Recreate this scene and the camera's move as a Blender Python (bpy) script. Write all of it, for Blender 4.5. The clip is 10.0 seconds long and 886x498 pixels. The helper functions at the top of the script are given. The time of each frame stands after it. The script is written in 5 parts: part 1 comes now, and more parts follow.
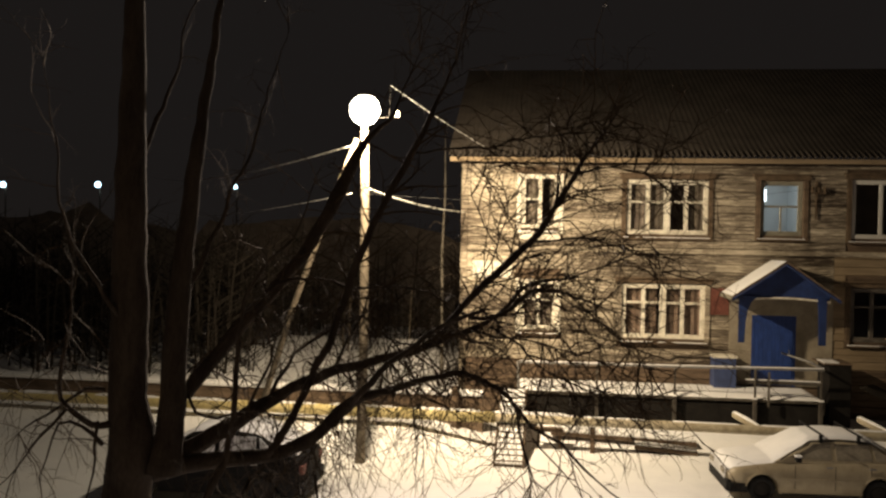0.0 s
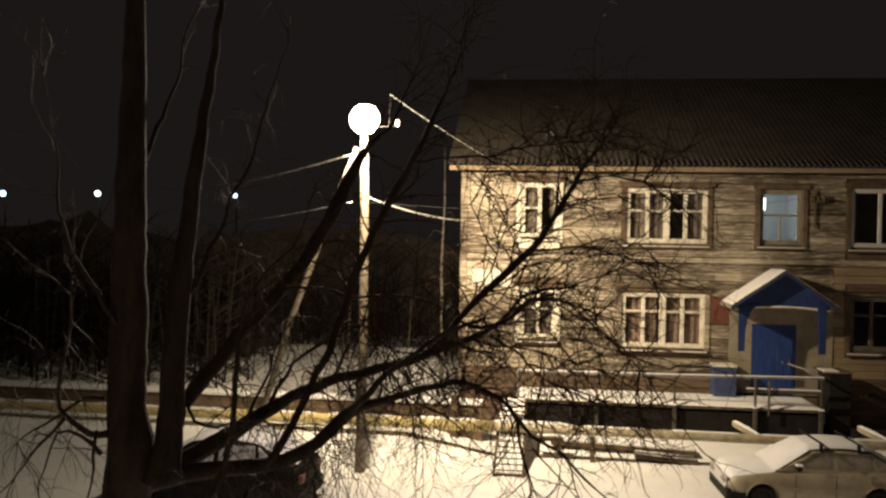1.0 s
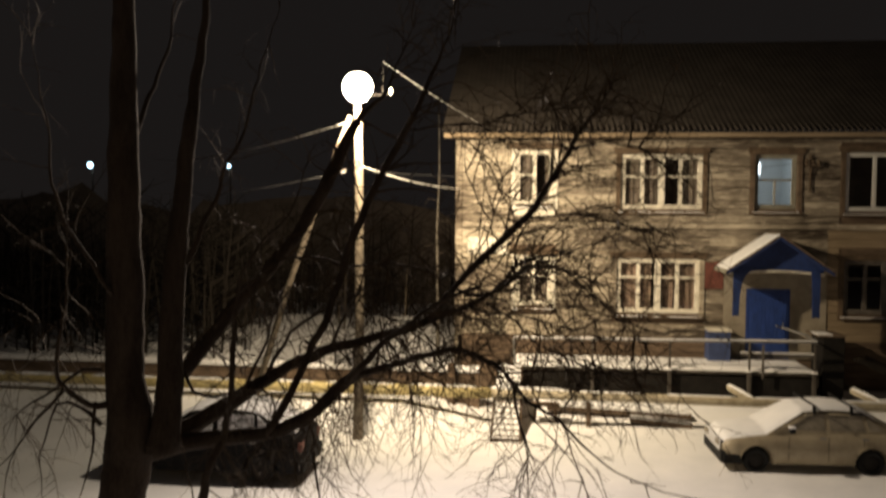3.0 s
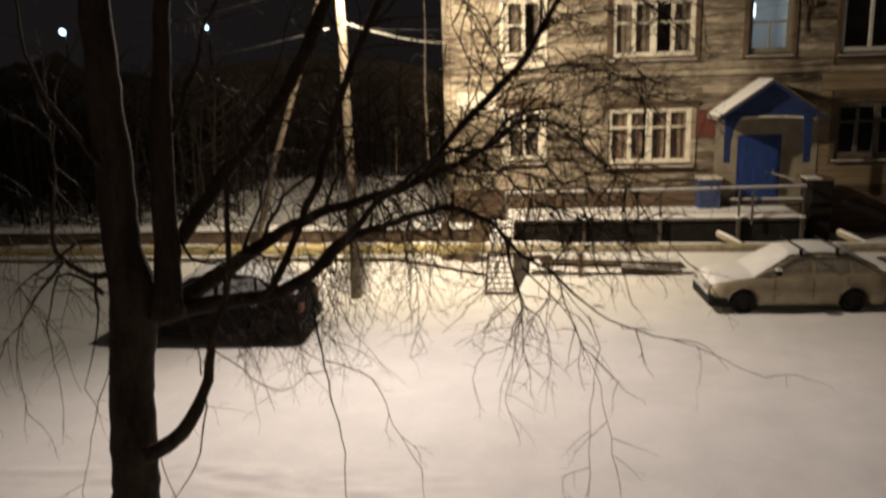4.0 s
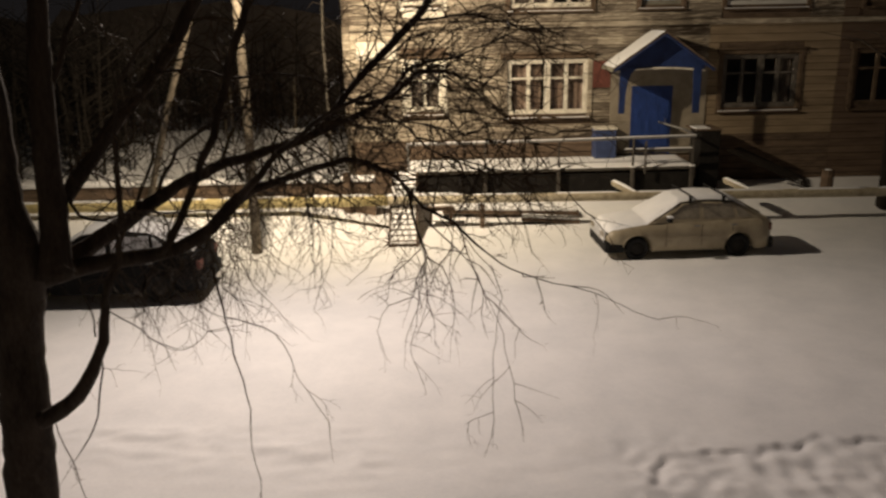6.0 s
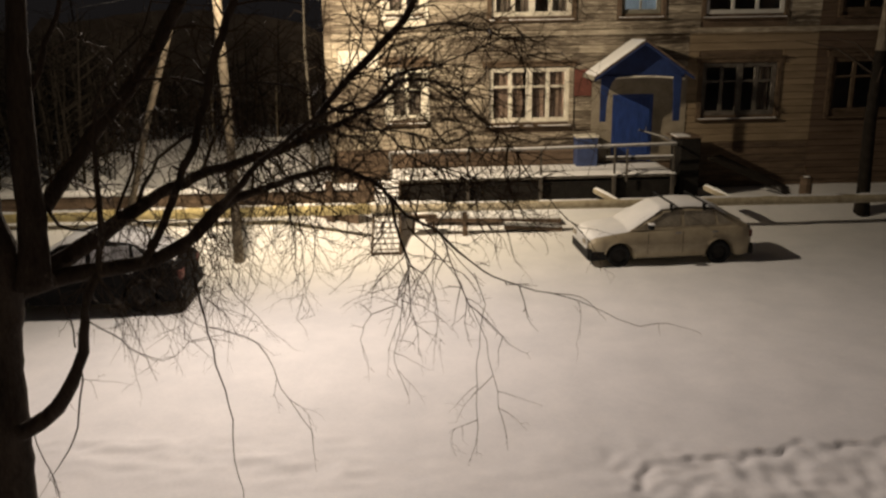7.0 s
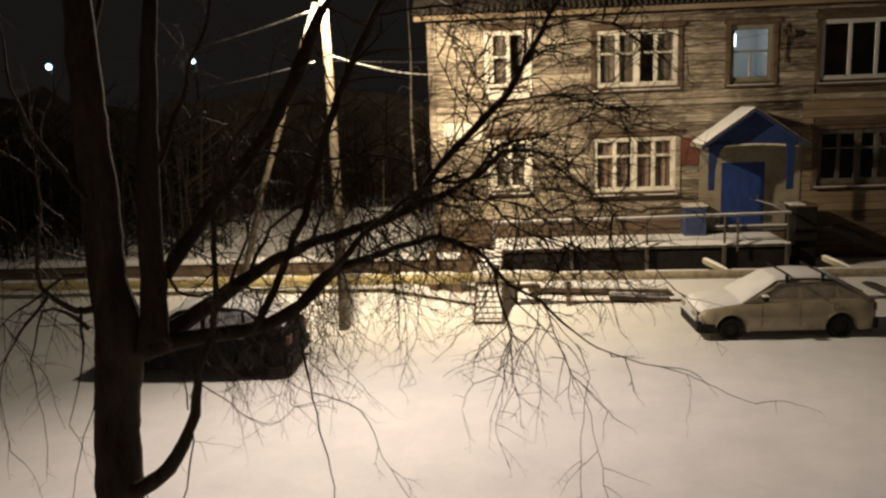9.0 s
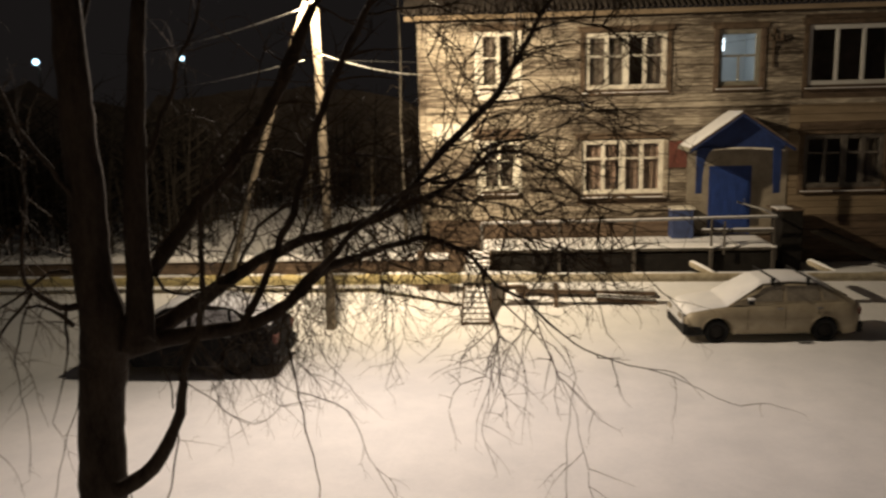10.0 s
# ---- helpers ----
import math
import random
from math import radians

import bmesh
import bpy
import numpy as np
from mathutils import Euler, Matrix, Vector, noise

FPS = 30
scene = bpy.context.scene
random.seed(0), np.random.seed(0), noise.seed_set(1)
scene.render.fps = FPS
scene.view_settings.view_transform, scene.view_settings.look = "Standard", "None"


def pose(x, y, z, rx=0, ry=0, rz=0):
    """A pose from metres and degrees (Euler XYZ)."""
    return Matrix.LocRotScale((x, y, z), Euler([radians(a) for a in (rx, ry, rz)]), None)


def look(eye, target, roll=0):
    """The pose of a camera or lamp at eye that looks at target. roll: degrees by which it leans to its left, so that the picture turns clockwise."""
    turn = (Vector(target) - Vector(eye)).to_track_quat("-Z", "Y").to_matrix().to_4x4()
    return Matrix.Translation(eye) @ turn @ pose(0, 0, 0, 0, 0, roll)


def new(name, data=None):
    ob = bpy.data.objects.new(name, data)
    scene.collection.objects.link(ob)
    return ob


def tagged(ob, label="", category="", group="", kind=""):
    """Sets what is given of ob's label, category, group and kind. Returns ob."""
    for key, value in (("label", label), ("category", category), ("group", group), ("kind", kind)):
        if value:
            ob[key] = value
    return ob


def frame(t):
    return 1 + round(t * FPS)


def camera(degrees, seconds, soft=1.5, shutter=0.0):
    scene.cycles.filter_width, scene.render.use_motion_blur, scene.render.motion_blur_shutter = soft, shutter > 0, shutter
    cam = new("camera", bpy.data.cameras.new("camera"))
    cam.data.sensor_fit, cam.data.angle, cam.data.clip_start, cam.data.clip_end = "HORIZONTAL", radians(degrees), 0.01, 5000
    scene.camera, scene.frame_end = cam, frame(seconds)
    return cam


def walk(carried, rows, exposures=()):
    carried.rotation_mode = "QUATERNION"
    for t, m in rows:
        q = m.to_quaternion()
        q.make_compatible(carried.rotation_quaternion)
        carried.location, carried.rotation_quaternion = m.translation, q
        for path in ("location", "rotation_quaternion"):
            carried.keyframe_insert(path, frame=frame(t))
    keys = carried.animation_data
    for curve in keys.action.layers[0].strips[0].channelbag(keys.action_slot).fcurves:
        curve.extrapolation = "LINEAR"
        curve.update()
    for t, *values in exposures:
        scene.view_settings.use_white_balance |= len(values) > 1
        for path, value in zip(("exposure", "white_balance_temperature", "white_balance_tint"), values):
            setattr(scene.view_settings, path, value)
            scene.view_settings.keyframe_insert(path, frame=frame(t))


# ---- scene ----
# The camera stands at an upper window and turns; it hardly moves.
EYE = (0.0, 0.0, 5.35)
TURNS = [
    (0.0, 88.80, -1.05, 6.52), (0.5, 89.09, -1.03, 6.52), (1.0, 89.42, -1.04, 6.49), (1.5, 89.46, -1.02, 6.39),
    (2.0, 89.68, -1.05, 6.23), (2.2, 89.73, -0.93, 6.22), (3.3, 84.55, 0.19, 5.98), (3.5, 82.28, 1.05, 5.86),
    (4.0, 77.14, 1.68, 5.26), (4.5, 74.86, 2.00, 4.55), (5.0, 73.88, 2.46, 3.67), (5.5, 73.64, 1.70, 1.01),
    (5.7, 73.59, 1.34, -0.26), (6.8, 73.85, 0.80, -2.95), (7.0, 74.14, 0.93, -2.91), (7.5, 75.26, 1.58, -3.13),
    (8.0, 77.05, 3.09, 0.62), (8.5, 79.02, 2.69, 3.42), (9.0, 79.24, 2.16, 4.28),
    (9.5, 79.21, 1.69, 4.36), (9.8, 79.21, 1.55, 4.28), (9.9, 79.23, 1.50, 4.02), (10.0, 79.24, 1.45, 3.55)]
cam = camera(57.5, 10.0, soft=2.4, shutter=0.8)
walk(cam, [(t, pose(*EYE, a, b, c)) for t, a, b, c in TURNS], exposures=[(0.0, 0.1, 6500, 10), (2.2, 0.1, 6500, 10), (3.5, -0.1, 6300, 10.5), (4.5, -0.19, 6100, 11.5), (7.5, -0.19, 6200, 11.5), (9.0, -0.13, 6350, 11), (10.0, -0.13, 6350, 11)])

# ---- light: a dark winter night, one street lamp ----
world = bpy.data.worlds.new("night")
scene.world = world
world.use_nodes = True
world.node_tree.nodes["Background"].inputs[0].default_value = (0.8, 0.68, 0.63, 1)
world.node_tree.nodes["Background"].inputs[1].default_value = 0.012

LAMP = (-3.72, 17.25, 7.96)


def lamp_light(name, kind, at, power, colour, size):
    data = bpy.data.lights.new(name, kind)
    data.energy, data.color = power, colour
    data.shadow_soft_size = size
    ob = new(name, data)
    ob.location = at
    return ob


lamp_light("street_lamp_light", "POINT", LAMP, 560, (1.0, 0.8, 0.53), 0.16)
# the luminaire is turned towards the house and the yard, away from the street behind it
front = lamp_light("street_lamp_front", "SPOT", LAMP, 2000, (1.0, 0.8, 0.53), 0.16)
front.data.spot_size, front.data.spot_blend = radians(130), 1.0
front.matrix_world = look(LAMP, (9.5, 23.6, 3.6))
# added spot at the lamp that brightens the snow bank and lower wall
down = lamp_light("house_corner_fill", "SPOT", LAMP, 5000, (1.0, 0.77, 0.48), 0.16)
down.data.spot_size, down.data.spot_blend = radians(128), 1.0
down.matrix_world = look(LAMP, (-1.8, 25.0, 0.6))
# added wide spot at the lamp that fills the near yard with light
beam = lamp_light("near_yard_fill", "SPOT", LAMP, 5000, (1.0, 0.8, 0.64), 0.16)
beam.data.spot_size, beam.data.spot_blend = radians(146), 1.0
beam.matrix_world = look(LAMP, (1.3, 4.5, 2.6))
lamp_light("stairwell_light", "POINT", (6.45, 25.2, 6.75), 20, (0.9, 0.96, 1.0), 0.06)

# ---- materials ----


def material(name, dark, light, scale=4.0, rough=0.8, metal=0.0, bump=0.2, stretch=(1, 1, 1), fine=40.0, spread=(0.35, 0.65), island=0.0, glow=None):
    """A surface of two tones, mottled at two scales, with fine relief."""
    m = bpy.data.materials.new(name)
    m.use_nodes = True
    nt = m.node_tree
    n, link = nt.nodes, nt.links.new
    b = n["Principled BSDF"]
    co = n.new("ShaderNodeTexCoord")
    mp = n.new("ShaderNodeMapping")
    mp.inputs["Scale"].default_value = stretch
    link(co.outputs["Object"], mp.inputs[0])
    info = n.new("ShaderNodeObjectInfo")
    shift = n.new("ShaderNodeVectorMath")
    shift.operation = "SCALE"
    shift.inputs[0].default_value = (37.0, 11.0, 23.0)
    link(info.outputs["Random"], shift.inputs["Scale"])
    add = n.new("ShaderNodeVectorMath")
    link(mp.outputs[0], add.inputs[0])
    link(shift.outputs[0], add.inputs[1])
    big = n.new("ShaderNodeTexNoise")
    big.inputs["Scale"].default_value = scale
    big.inputs["Detail"].default_value = 6
    big.inputs["Roughness"].default_value = 0.65
    small = n.new("ShaderNodeTexNoise")
    small.inputs["Scale"].default_value = fine
    small.inputs["Detail"].default_value = 4
    link(add.outputs[0], big.inputs["Vector"])
    link(add.outputs[0], small.inputs["Vector"])
    mix = n.new("ShaderNodeMath")
    mix.operation = "MULTIPLY_ADD"
    mix.inputs[1].default_value = 0.3
    link(small.outputs[0], mix.inputs[0])
    part_of = n.new("ShaderNodeMath")
    part_of.operation = "MULTIPLY_ADD"
    part_of.inputs[1].default_value = 0.75
    part_of.inputs[2].default_value = 0.0
    link(big.outputs[0], part_of.inputs[0])
    link(part_of.outputs[0], mix.inputs[2])
    last = mix
    if island:
        isl = n.new("ShaderNodeMath")
        isl.operation = "MULTIPLY_ADD"
        isl.inputs[1].default_value = island
        link(info.outputs["Random"], isl.inputs[0])
        link(mix.outputs[0], isl.inputs[2])
        sub = n.new("ShaderNodeMath")
        sub.operation = "SUBTRACT"
        sub.inputs[1].default_value = island * 0.5
        link(isl.outputs[0], sub.inputs[0])
        last = sub
    ramp = n.new("ShaderNodeValToRGB")
    ramp.color_ramp.elements[0].position, ramp.color_ramp.elements[1].position = spread
    ramp.color_ramp.elements[0].color, ramp.color_ramp.elements[1].color = (*dark, 1), (*light, 1)
    link(last.outputs[0], ramp.inputs[0])
    link(ramp.outputs[0], b.inputs["Base Color"])
    b.inputs["Roughness"].default_value = rough
    b.inputs["Metallic"].default_value = metal
    if rough > 0.75:
        b.inputs["Specular IOR Level"].default_value = 0.15
    if bump:
        bp = n.new("ShaderNodeBump")
        bp.inputs["Strength"].default_value = bump
        bp.inputs["Distance"].default_value = 0.02
        link(mix.outputs[0], bp.inputs["Height"])
        link(bp.outputs[0], b.inputs["Normal"])
    if glow:
        b.inputs["Emission Color"].default_value = (*glow[:3], 1)
        b.inputs["Emission Strength"].default_value = glow[3]
    return m


def glass_material(name, tint, rough=0.03):
    m = bpy.data.materials.new(name)
    m.use_nodes = True
    b = m.node_tree.nodes["Principled BSDF"]
    b.inputs["Base Color"].default_value = (*tint, 1)
    b.inputs["Roughness"].default_value = rough
    b.inputs["Transmission Weight"].default_value = 1.0
    b.inputs["IOR"].default_value = 1.3
    return m


SNOW = material("snow", (0.78, 0.79, 0.82), (0.9, 0.9, 0.92), 1.3, 0.65, bump=0.25, fine=22)


def plank_material():
    """Old planks: worn paint in pale patches over grey-brown wood, streaked along the grain, each plank a little different."""
    m = bpy.data.materials.new("weathered_plank")
    m.use_nodes = True
    nt = m.node_tree
    n, link = nt.nodes, nt.links.new
    b = n["Principled BSDF"]
    co = n.new("ShaderNodeTexCoord")

    def field(stretch, scale, detail, rough=0.6):
        mp = n.new("ShaderNodeMapping")
        mp.inputs["Scale"].default_value = stretch
        link(co.outputs["Object"], mp.inputs[0])
        t = n.new("ShaderNodeTexNoise")
        t.inputs["Scale"].default_value = scale
        t.inputs["Detail"].default_value = detail
        t.inputs["Roughness"].default_value = rough
        link(mp.outputs[0], t.inputs["Vector"])
        return t.outputs[0]

    def calc(op, p, q):
        x = n.new("ShaderNodeMath")
        x.operation = op
        for i, v in enumerate((p, q)):
            if isinstance(v, (int, float)):
                x.inputs[i].default_value = v
            else:
                link(v, x.inputs[i])
        return x.outputs[0]

    patch = field((0.5, 1, 1.1), 0.9, 5)
    streak = field((0.5, 1, 9), 2.6, 6, 0.7)
    grain = field((3, 1, 60), 2.0, 3)
    info = n.new("ShaderNodeObjectInfo")
    total = calc("ADD", calc("MULTIPLY", patch, 0.55), calc("MULTIPLY", streak, 0.55))
    total = calc("ADD", total, calc("MULTIPLY", calc("SUBTRACT", info.outputs["Random"], 0.5), 0.16))
    total = calc("ADD", total, calc("MULTIPLY", calc("SUBTRACT", grain, 0.5), 0.18))
    # paint left in thin hard-edged flakes along the boards
    flake = field((0.8, 1, 8.5), 3.4, 5, 0.6)
    kept = n.new("ShaderNodeMapRange")
    kept.inputs["From Min"].default_value, kept.inputs["From Max"].default_value = 0.54, 0.6
    kept.inputs["To Min"].default_value, kept.inputs["To Max"].default_value = -0.045, 0.1
    link(flake, kept.inputs["Value"])
    total = calc("ADD", total, kept.outputs[0])
    ramp = n.new("ShaderNodeValToRGB")
    e = ramp.color_ramp.elements
    e[0].position, e[0].color = 0.36, (0.05, 0.037, 0.027, 1)
    e[1].position, e[1].color = 0.74, (0.6, 0.53, 0.42, 1)
    mid = e.new(0.5)
    mid.color = (0.215, 0.18, 0.14, 1)
    mid = e.new(0.6)
    mid.color = (0.38, 0.33, 0.255, 1)
    link(total, ramp.inputs[0])
    link(ramp.outputs[0], b.inputs["Base Color"])
    b.inputs["Roughness"].default_value = 0.85
    b.inputs["Specular IOR Level"].default_value = 0.2
    bp = n.new("ShaderNodeBump")
    bp.inputs["Strength"].default_value = 0.6
    bp.inputs["Distance"].default_value = 0.02
    link(calc("ADD", streak, grain), bp.inputs["Height"])
    link(bp.outputs[0], b.inputs["Normal"])
    return m


PLANK = plank_material()
DARKWOOD = material("dark_old_wood", (0.055, 0.04, 0.03), (0.18, 0.13, 0.092), 3, 0.85, bump=0.5, stretch=(0.5, 1, 3))
CASING = material("brown_casing_wood", (0.05, 0.036, 0.025), (0.16, 0.115, 0.078), 5, 0.8, bump=0.4)
WHITE = material("old_white_paint", (0.26, 0.22, 0.16), (0.76, 0.72, 0.62), 5, 0.6, bump=0.3, spread=(0.3, 0.58))
PLASTIC = material("white_window_plastic", (0.5, 0.49, 0.46), (0.62, 0.61, 0.58), 3, 0.35, bump=0.03)
BLUE = material("blue_painted_wood", (0.01, 0.028, 0.12), (0.022, 0.055, 0.23), 3, 0.5, bump=0.2)
# canopy boards, a darker blue than the door
NAVY = material("dark_blue_wood", (0.006, 0.017, 0.07), (0.014, 0.036, 0.145), 3, 0.6, bump=0.2)
BEIGE = material("beige_plaster", (0.2, 0.172, 0.13), (0.32, 0.28, 0.22), 3, 0.9, bump=0.3)
RED = material("red_brown_board", (0.1, 0.03, 0.022), (0.2, 0.07, 0.05), 4, 0.7)
SLATE = material("grey_roof_slate", (0.05, 0.043, 0.037), (0.085, 0.072, 0.062), 1.2, 0.95, bump=0.2)
CONCRETE = material("pole_concrete", (0.1, 0.085, 0.065), (0.26, 0.22, 0.17), 5, 0.9, bump=0.4)
YELLOWPIPE = material("yellow_pipe_wrap", (0.4, 0.32, 0.13), (0.62, 0.53, 0.27), 4, 0.7, bump=0.4)
PIPE = material("grimy_pipe_wrap", (0.24, 0.2, 0.13), (0.52, 0.46, 0.34), 4, 0.7, bump=0.4)
BARK = material("dark_bark", (0.028, 0.022, 0.018), (0.085, 0.068, 0.055), 7, 0.9, bump=0.9, stretch=(1, 1, 0.3), fine=60)
TWIG = material("twig_bark", (0.035, 0.025, 0.017), (0.1, 0.073, 0.048), 9, 0.8, bump=0.2)
STEEL = material("grey_steel", (0.2, 0.2, 0.2), (0.35, 0.34, 0.33), 5, 0.5, metal=0.7)
RUBBER = material("black_rubber", (0.012, 0.012, 0.013), (0.03, 0.03, 0.03), 9, 0.85)
CARPAINT = material("beige_car_paint", (0.3, 0.25, 0.17), (0.44, 0.38, 0.27), 3, 0.45, bump=0.02)
DARKPAINT = material("dark_car_paint", (0.007, 0.007, 0.008), (0.016, 0.015, 0.015), 2, 0.8, bump=0.02)
GLASS = glass_material("window_glass", (0.9, 0.93, 0.95))
CARGLASS = material("frosted_car_glass", (0.14, 0.125, 0.1), (0.36, 0.32, 0.25), 4, 0.4)
INSIDE = material("dim_room_wall", (0.16, 0.13, 0.11), (0.3, 0.26, 0.21), 2, 0.9)
BLUEROOM = material("lit_stairwell_wall", (0.54, 0.57, 0.57), (0.68, 0.7, 0.69), 2, 0.9)
CURTAIN = material("dim_net_curtain", (0.1, 0.08, 0.065), (0.26, 0.21, 0.17), 4, 0.9, stretch=(6, 1, 0.4), bump=0.5)
PINKCURTAIN = material("faded_pink_curtain", (0.16, 0.105, 0.08), (0.36, 0.26, 0.2), 4, 0.9, stretch=(6, 1, 0.4), bump=0.5)
# lightened brown that carries the night haze over the woods
WOODLINE = material("hazy_woods", (0.09, 0.075, 0.066), (0.2, 0.17, 0.15), 1.2, 0.95, bump=0.8)
NEARBLACK = material("near_black", (0.007, 0.006, 0.006), (0.02, 0.018, 0.016), 3, 0.9)
WHEEL = material("black_steel_rim", (0.015, 0.014, 0.013), (0.035, 0.032, 0.03), 8, 0.8)
GREYWOOD = material("grey_weathered_wood", (0.035, 0.031, 0.027), (0.11, 0.098, 0.085), 4, 0.9, bump=0.4, stretch=(1, 1, 0.4))
FROST = material("frosted_over_glass", (0.4, 0.41, 0.43), (0.86, 0.86, 0.88), 3.5, 0.7, bump=0.1)
# near-black for the thicket, the sloping planks and the shaded lower trunk
BLACKWOOD = material("near_black_wood", (0.012, 0.01, 0.008), (0.03, 0.025, 0.021), 7, 0.95)
OCHRE = material("dull_ochre_planks", (0.18, 0.135, 0.087), (0.31, 0.24, 0.16), 1.6, 0.9, bump=0.4, stretch=(0.5, 1, 4), island=0.1)
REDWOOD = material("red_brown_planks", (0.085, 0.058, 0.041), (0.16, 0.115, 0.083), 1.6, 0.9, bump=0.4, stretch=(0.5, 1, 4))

# ---- mesh helpers ----


def mesh_object(name, bm, mat, smooth=False):
    me = bpy.data.meshes.new(name)
    if len(bm.faces) < 20000:
        bmesh.ops.recalc_face_normals(bm, faces=bm.faces)
    bm.to_mesh(me)
    bm.free()
    for m in (mat if isinstance(mat, (list, tuple)) else [mat]):
        me.materials.append(m)
    if smooth:
        for p in me.polygons:
            p.use_smooth = True
    return new(name, me)


def part(name, bm, mat, parent=None, label="", smooth=False):
    ob = mesh_object(name, bm, mat, smooth)
    ob.parent = parent
    return tagged(ob, label)


def thing(name, label, category, group="", kind="", at=(0, 0, 0)):
    ob = new(name)
    ob.location = at
    ob.empty_display_size = 0.1
    return tagged(ob, label, category, group, kind)


def box(bm, x0, x1, y0, y1, z0, z1, bevel=0.0, mi=0, turn=None):
    made = bmesh.ops.create_cube(bm, size=1.0)["verts"]
    m = Matrix.Translation(((x0 + x1) / 2, (y0 + y1) / 2, (z0 + z1) / 2)) @ Matrix.Diagonal((x1 - x0, y1 - y0, z1 - z0, 1))
    bmesh.ops.transform(bm, matrix=(turn @ m if turn else m), verts=made)
    faces = {f for v in made for f in v.link_faces}
    for f in faces:
        f.material_index = mi
    if bevel:
        edges = list({e for v in made for e in v.link_edges})
        bmesh.ops.bevel(bm, geom=edges, offset=bevel, segments=2, affect="EDGES", profile=0.6)
    return bm


def boxes(*rows, bevel=0.0):
    bm = bmesh.new()
    for r in rows:
        box(bm, *r, bevel=bevel)
    return bm


def tube(bm, points, radii, sides=8, cap=True):
    """A tapering round bar along points."""
    pts = [Vector(p) for p in points]
    rings = []
    side = Vector((0.31, 0.83, 0.12)).normalized()
    for i, p in enumerate(pts):
        way = (pts[min(i + 1, len(pts) - 1)] - pts[max(i - 1, 0)])
        way = way.normalized() if way.length > 1e-9 else Vector((0, 0, 1))
        a = side - way * side.dot(way)
        a = a.normalized() if a.length > 1e-3 else way.orthogonal().normalized()
        side = a
        b = way.cross(a)
        r = radii[i] if isinstance(radii, (list, tuple)) else radii
        rings.append([bm.verts.new(p + r * (math.cos(k * math.tau / sides) * a + math.sin(k * math.tau / sides) * b)) for k in range(sides)])
    for lo, hi in zip(rings, rings[1:]):
        for k in range(sides):
            bm.faces.new((lo[k], lo[(k + 1) % sides], hi[(k + 1) % sides], hi[k]))
    if cap and sides > 2:
        bm.faces.new(rings[0][::-1])
        bm.faces.new(rings[-1])
    return bm


def bar(points, radii, sides=8):
    return tube(bmesh.new(), points, radii, sides)


# ---- ground ----


def ground_height(x, y):
    h = 0.03 * noise.noise(Vector((x * 0.35, y * 0.35, 0.0))) + 0.02 * noise.noise(Vector((x * 1.3, y * 1.3, 3.0)))
    # bank of cleared snow beyond the pipes, beside the house
    h += 0.95 * math.exp(-((y - 28.6) / 2.9) ** 2) * (1 if x < -2.6 else 0) * min(1.0, max(0.0, (-2.6 - x) / 1.5)) * min(1.0, max(0.15, (x + 14.0) / 5.0))
    # snow heaped against the deck
    if x > -0.6:
        h += 0.34 * min(1.0, max(0.0, (y - 20.5) / 0.9)) * min(1.0, (x + 0.6) / 0.8)
    elif x < -1.0:
        h += 0.5 * min(1.0, max(0.0, (y - 19.2) / 0.75)) * min(1.0, (-1.0 - x) / 2.2)
    # trodden, broken snow at the edge of the path in front
    near = math.exp(-((y - 8.2 + 0.18 * (x - 4)) / 0.8) ** 2)
    h += near * (0.03 * noise.noise(Vector((x * 2.1, y * 2.1, 7.0))) + 0.03 * noise.noise(Vector((x * 5.0, y * 5.0, 1.0)))) * (1 if x > 2.3 or x < -0.5 else 0.35)
    # the edge of a trodden path, a hand deep
    edge = 9.0 + 0.1 * (x - 4) + 0.26 * noise.noise(Vector((x * 1.9, 5.0, 0.0))) + 0.13 * noise.noise(Vector((x * 5.0, 2.0, 0.0)))
    side = 2.9 + (8.9 - y) * -0.55 + 0.25 * noise.noise(Vector((y * 2.2, 1.0, 4.0)))
    inside = min(1.0, max(0.0, (edge - y) / 0.12)) * min(1.0, max(0.0, (x - side) / 0.12))
    # dark crevices under the crust along that edge
    rim = max(math.exp(-((edge - 0.07 - y) / 0.05) ** 2) * (1 if x > side else 0), math.exp(-((x - side - 0.07) / 0.06) ** 2) * (1 if y < edge else 0))
    h -= 0.045 * rim * min(1.0, max(0.0, 2.2 * noise.noise(Vector((x * 1.7, y * 1.7, 9.0))) + 0.35))
    h -= inside * (0.028 + 0.03 * noise.noise(Vector((x * 3.5, y * 3.5, 6.0))))
    return h


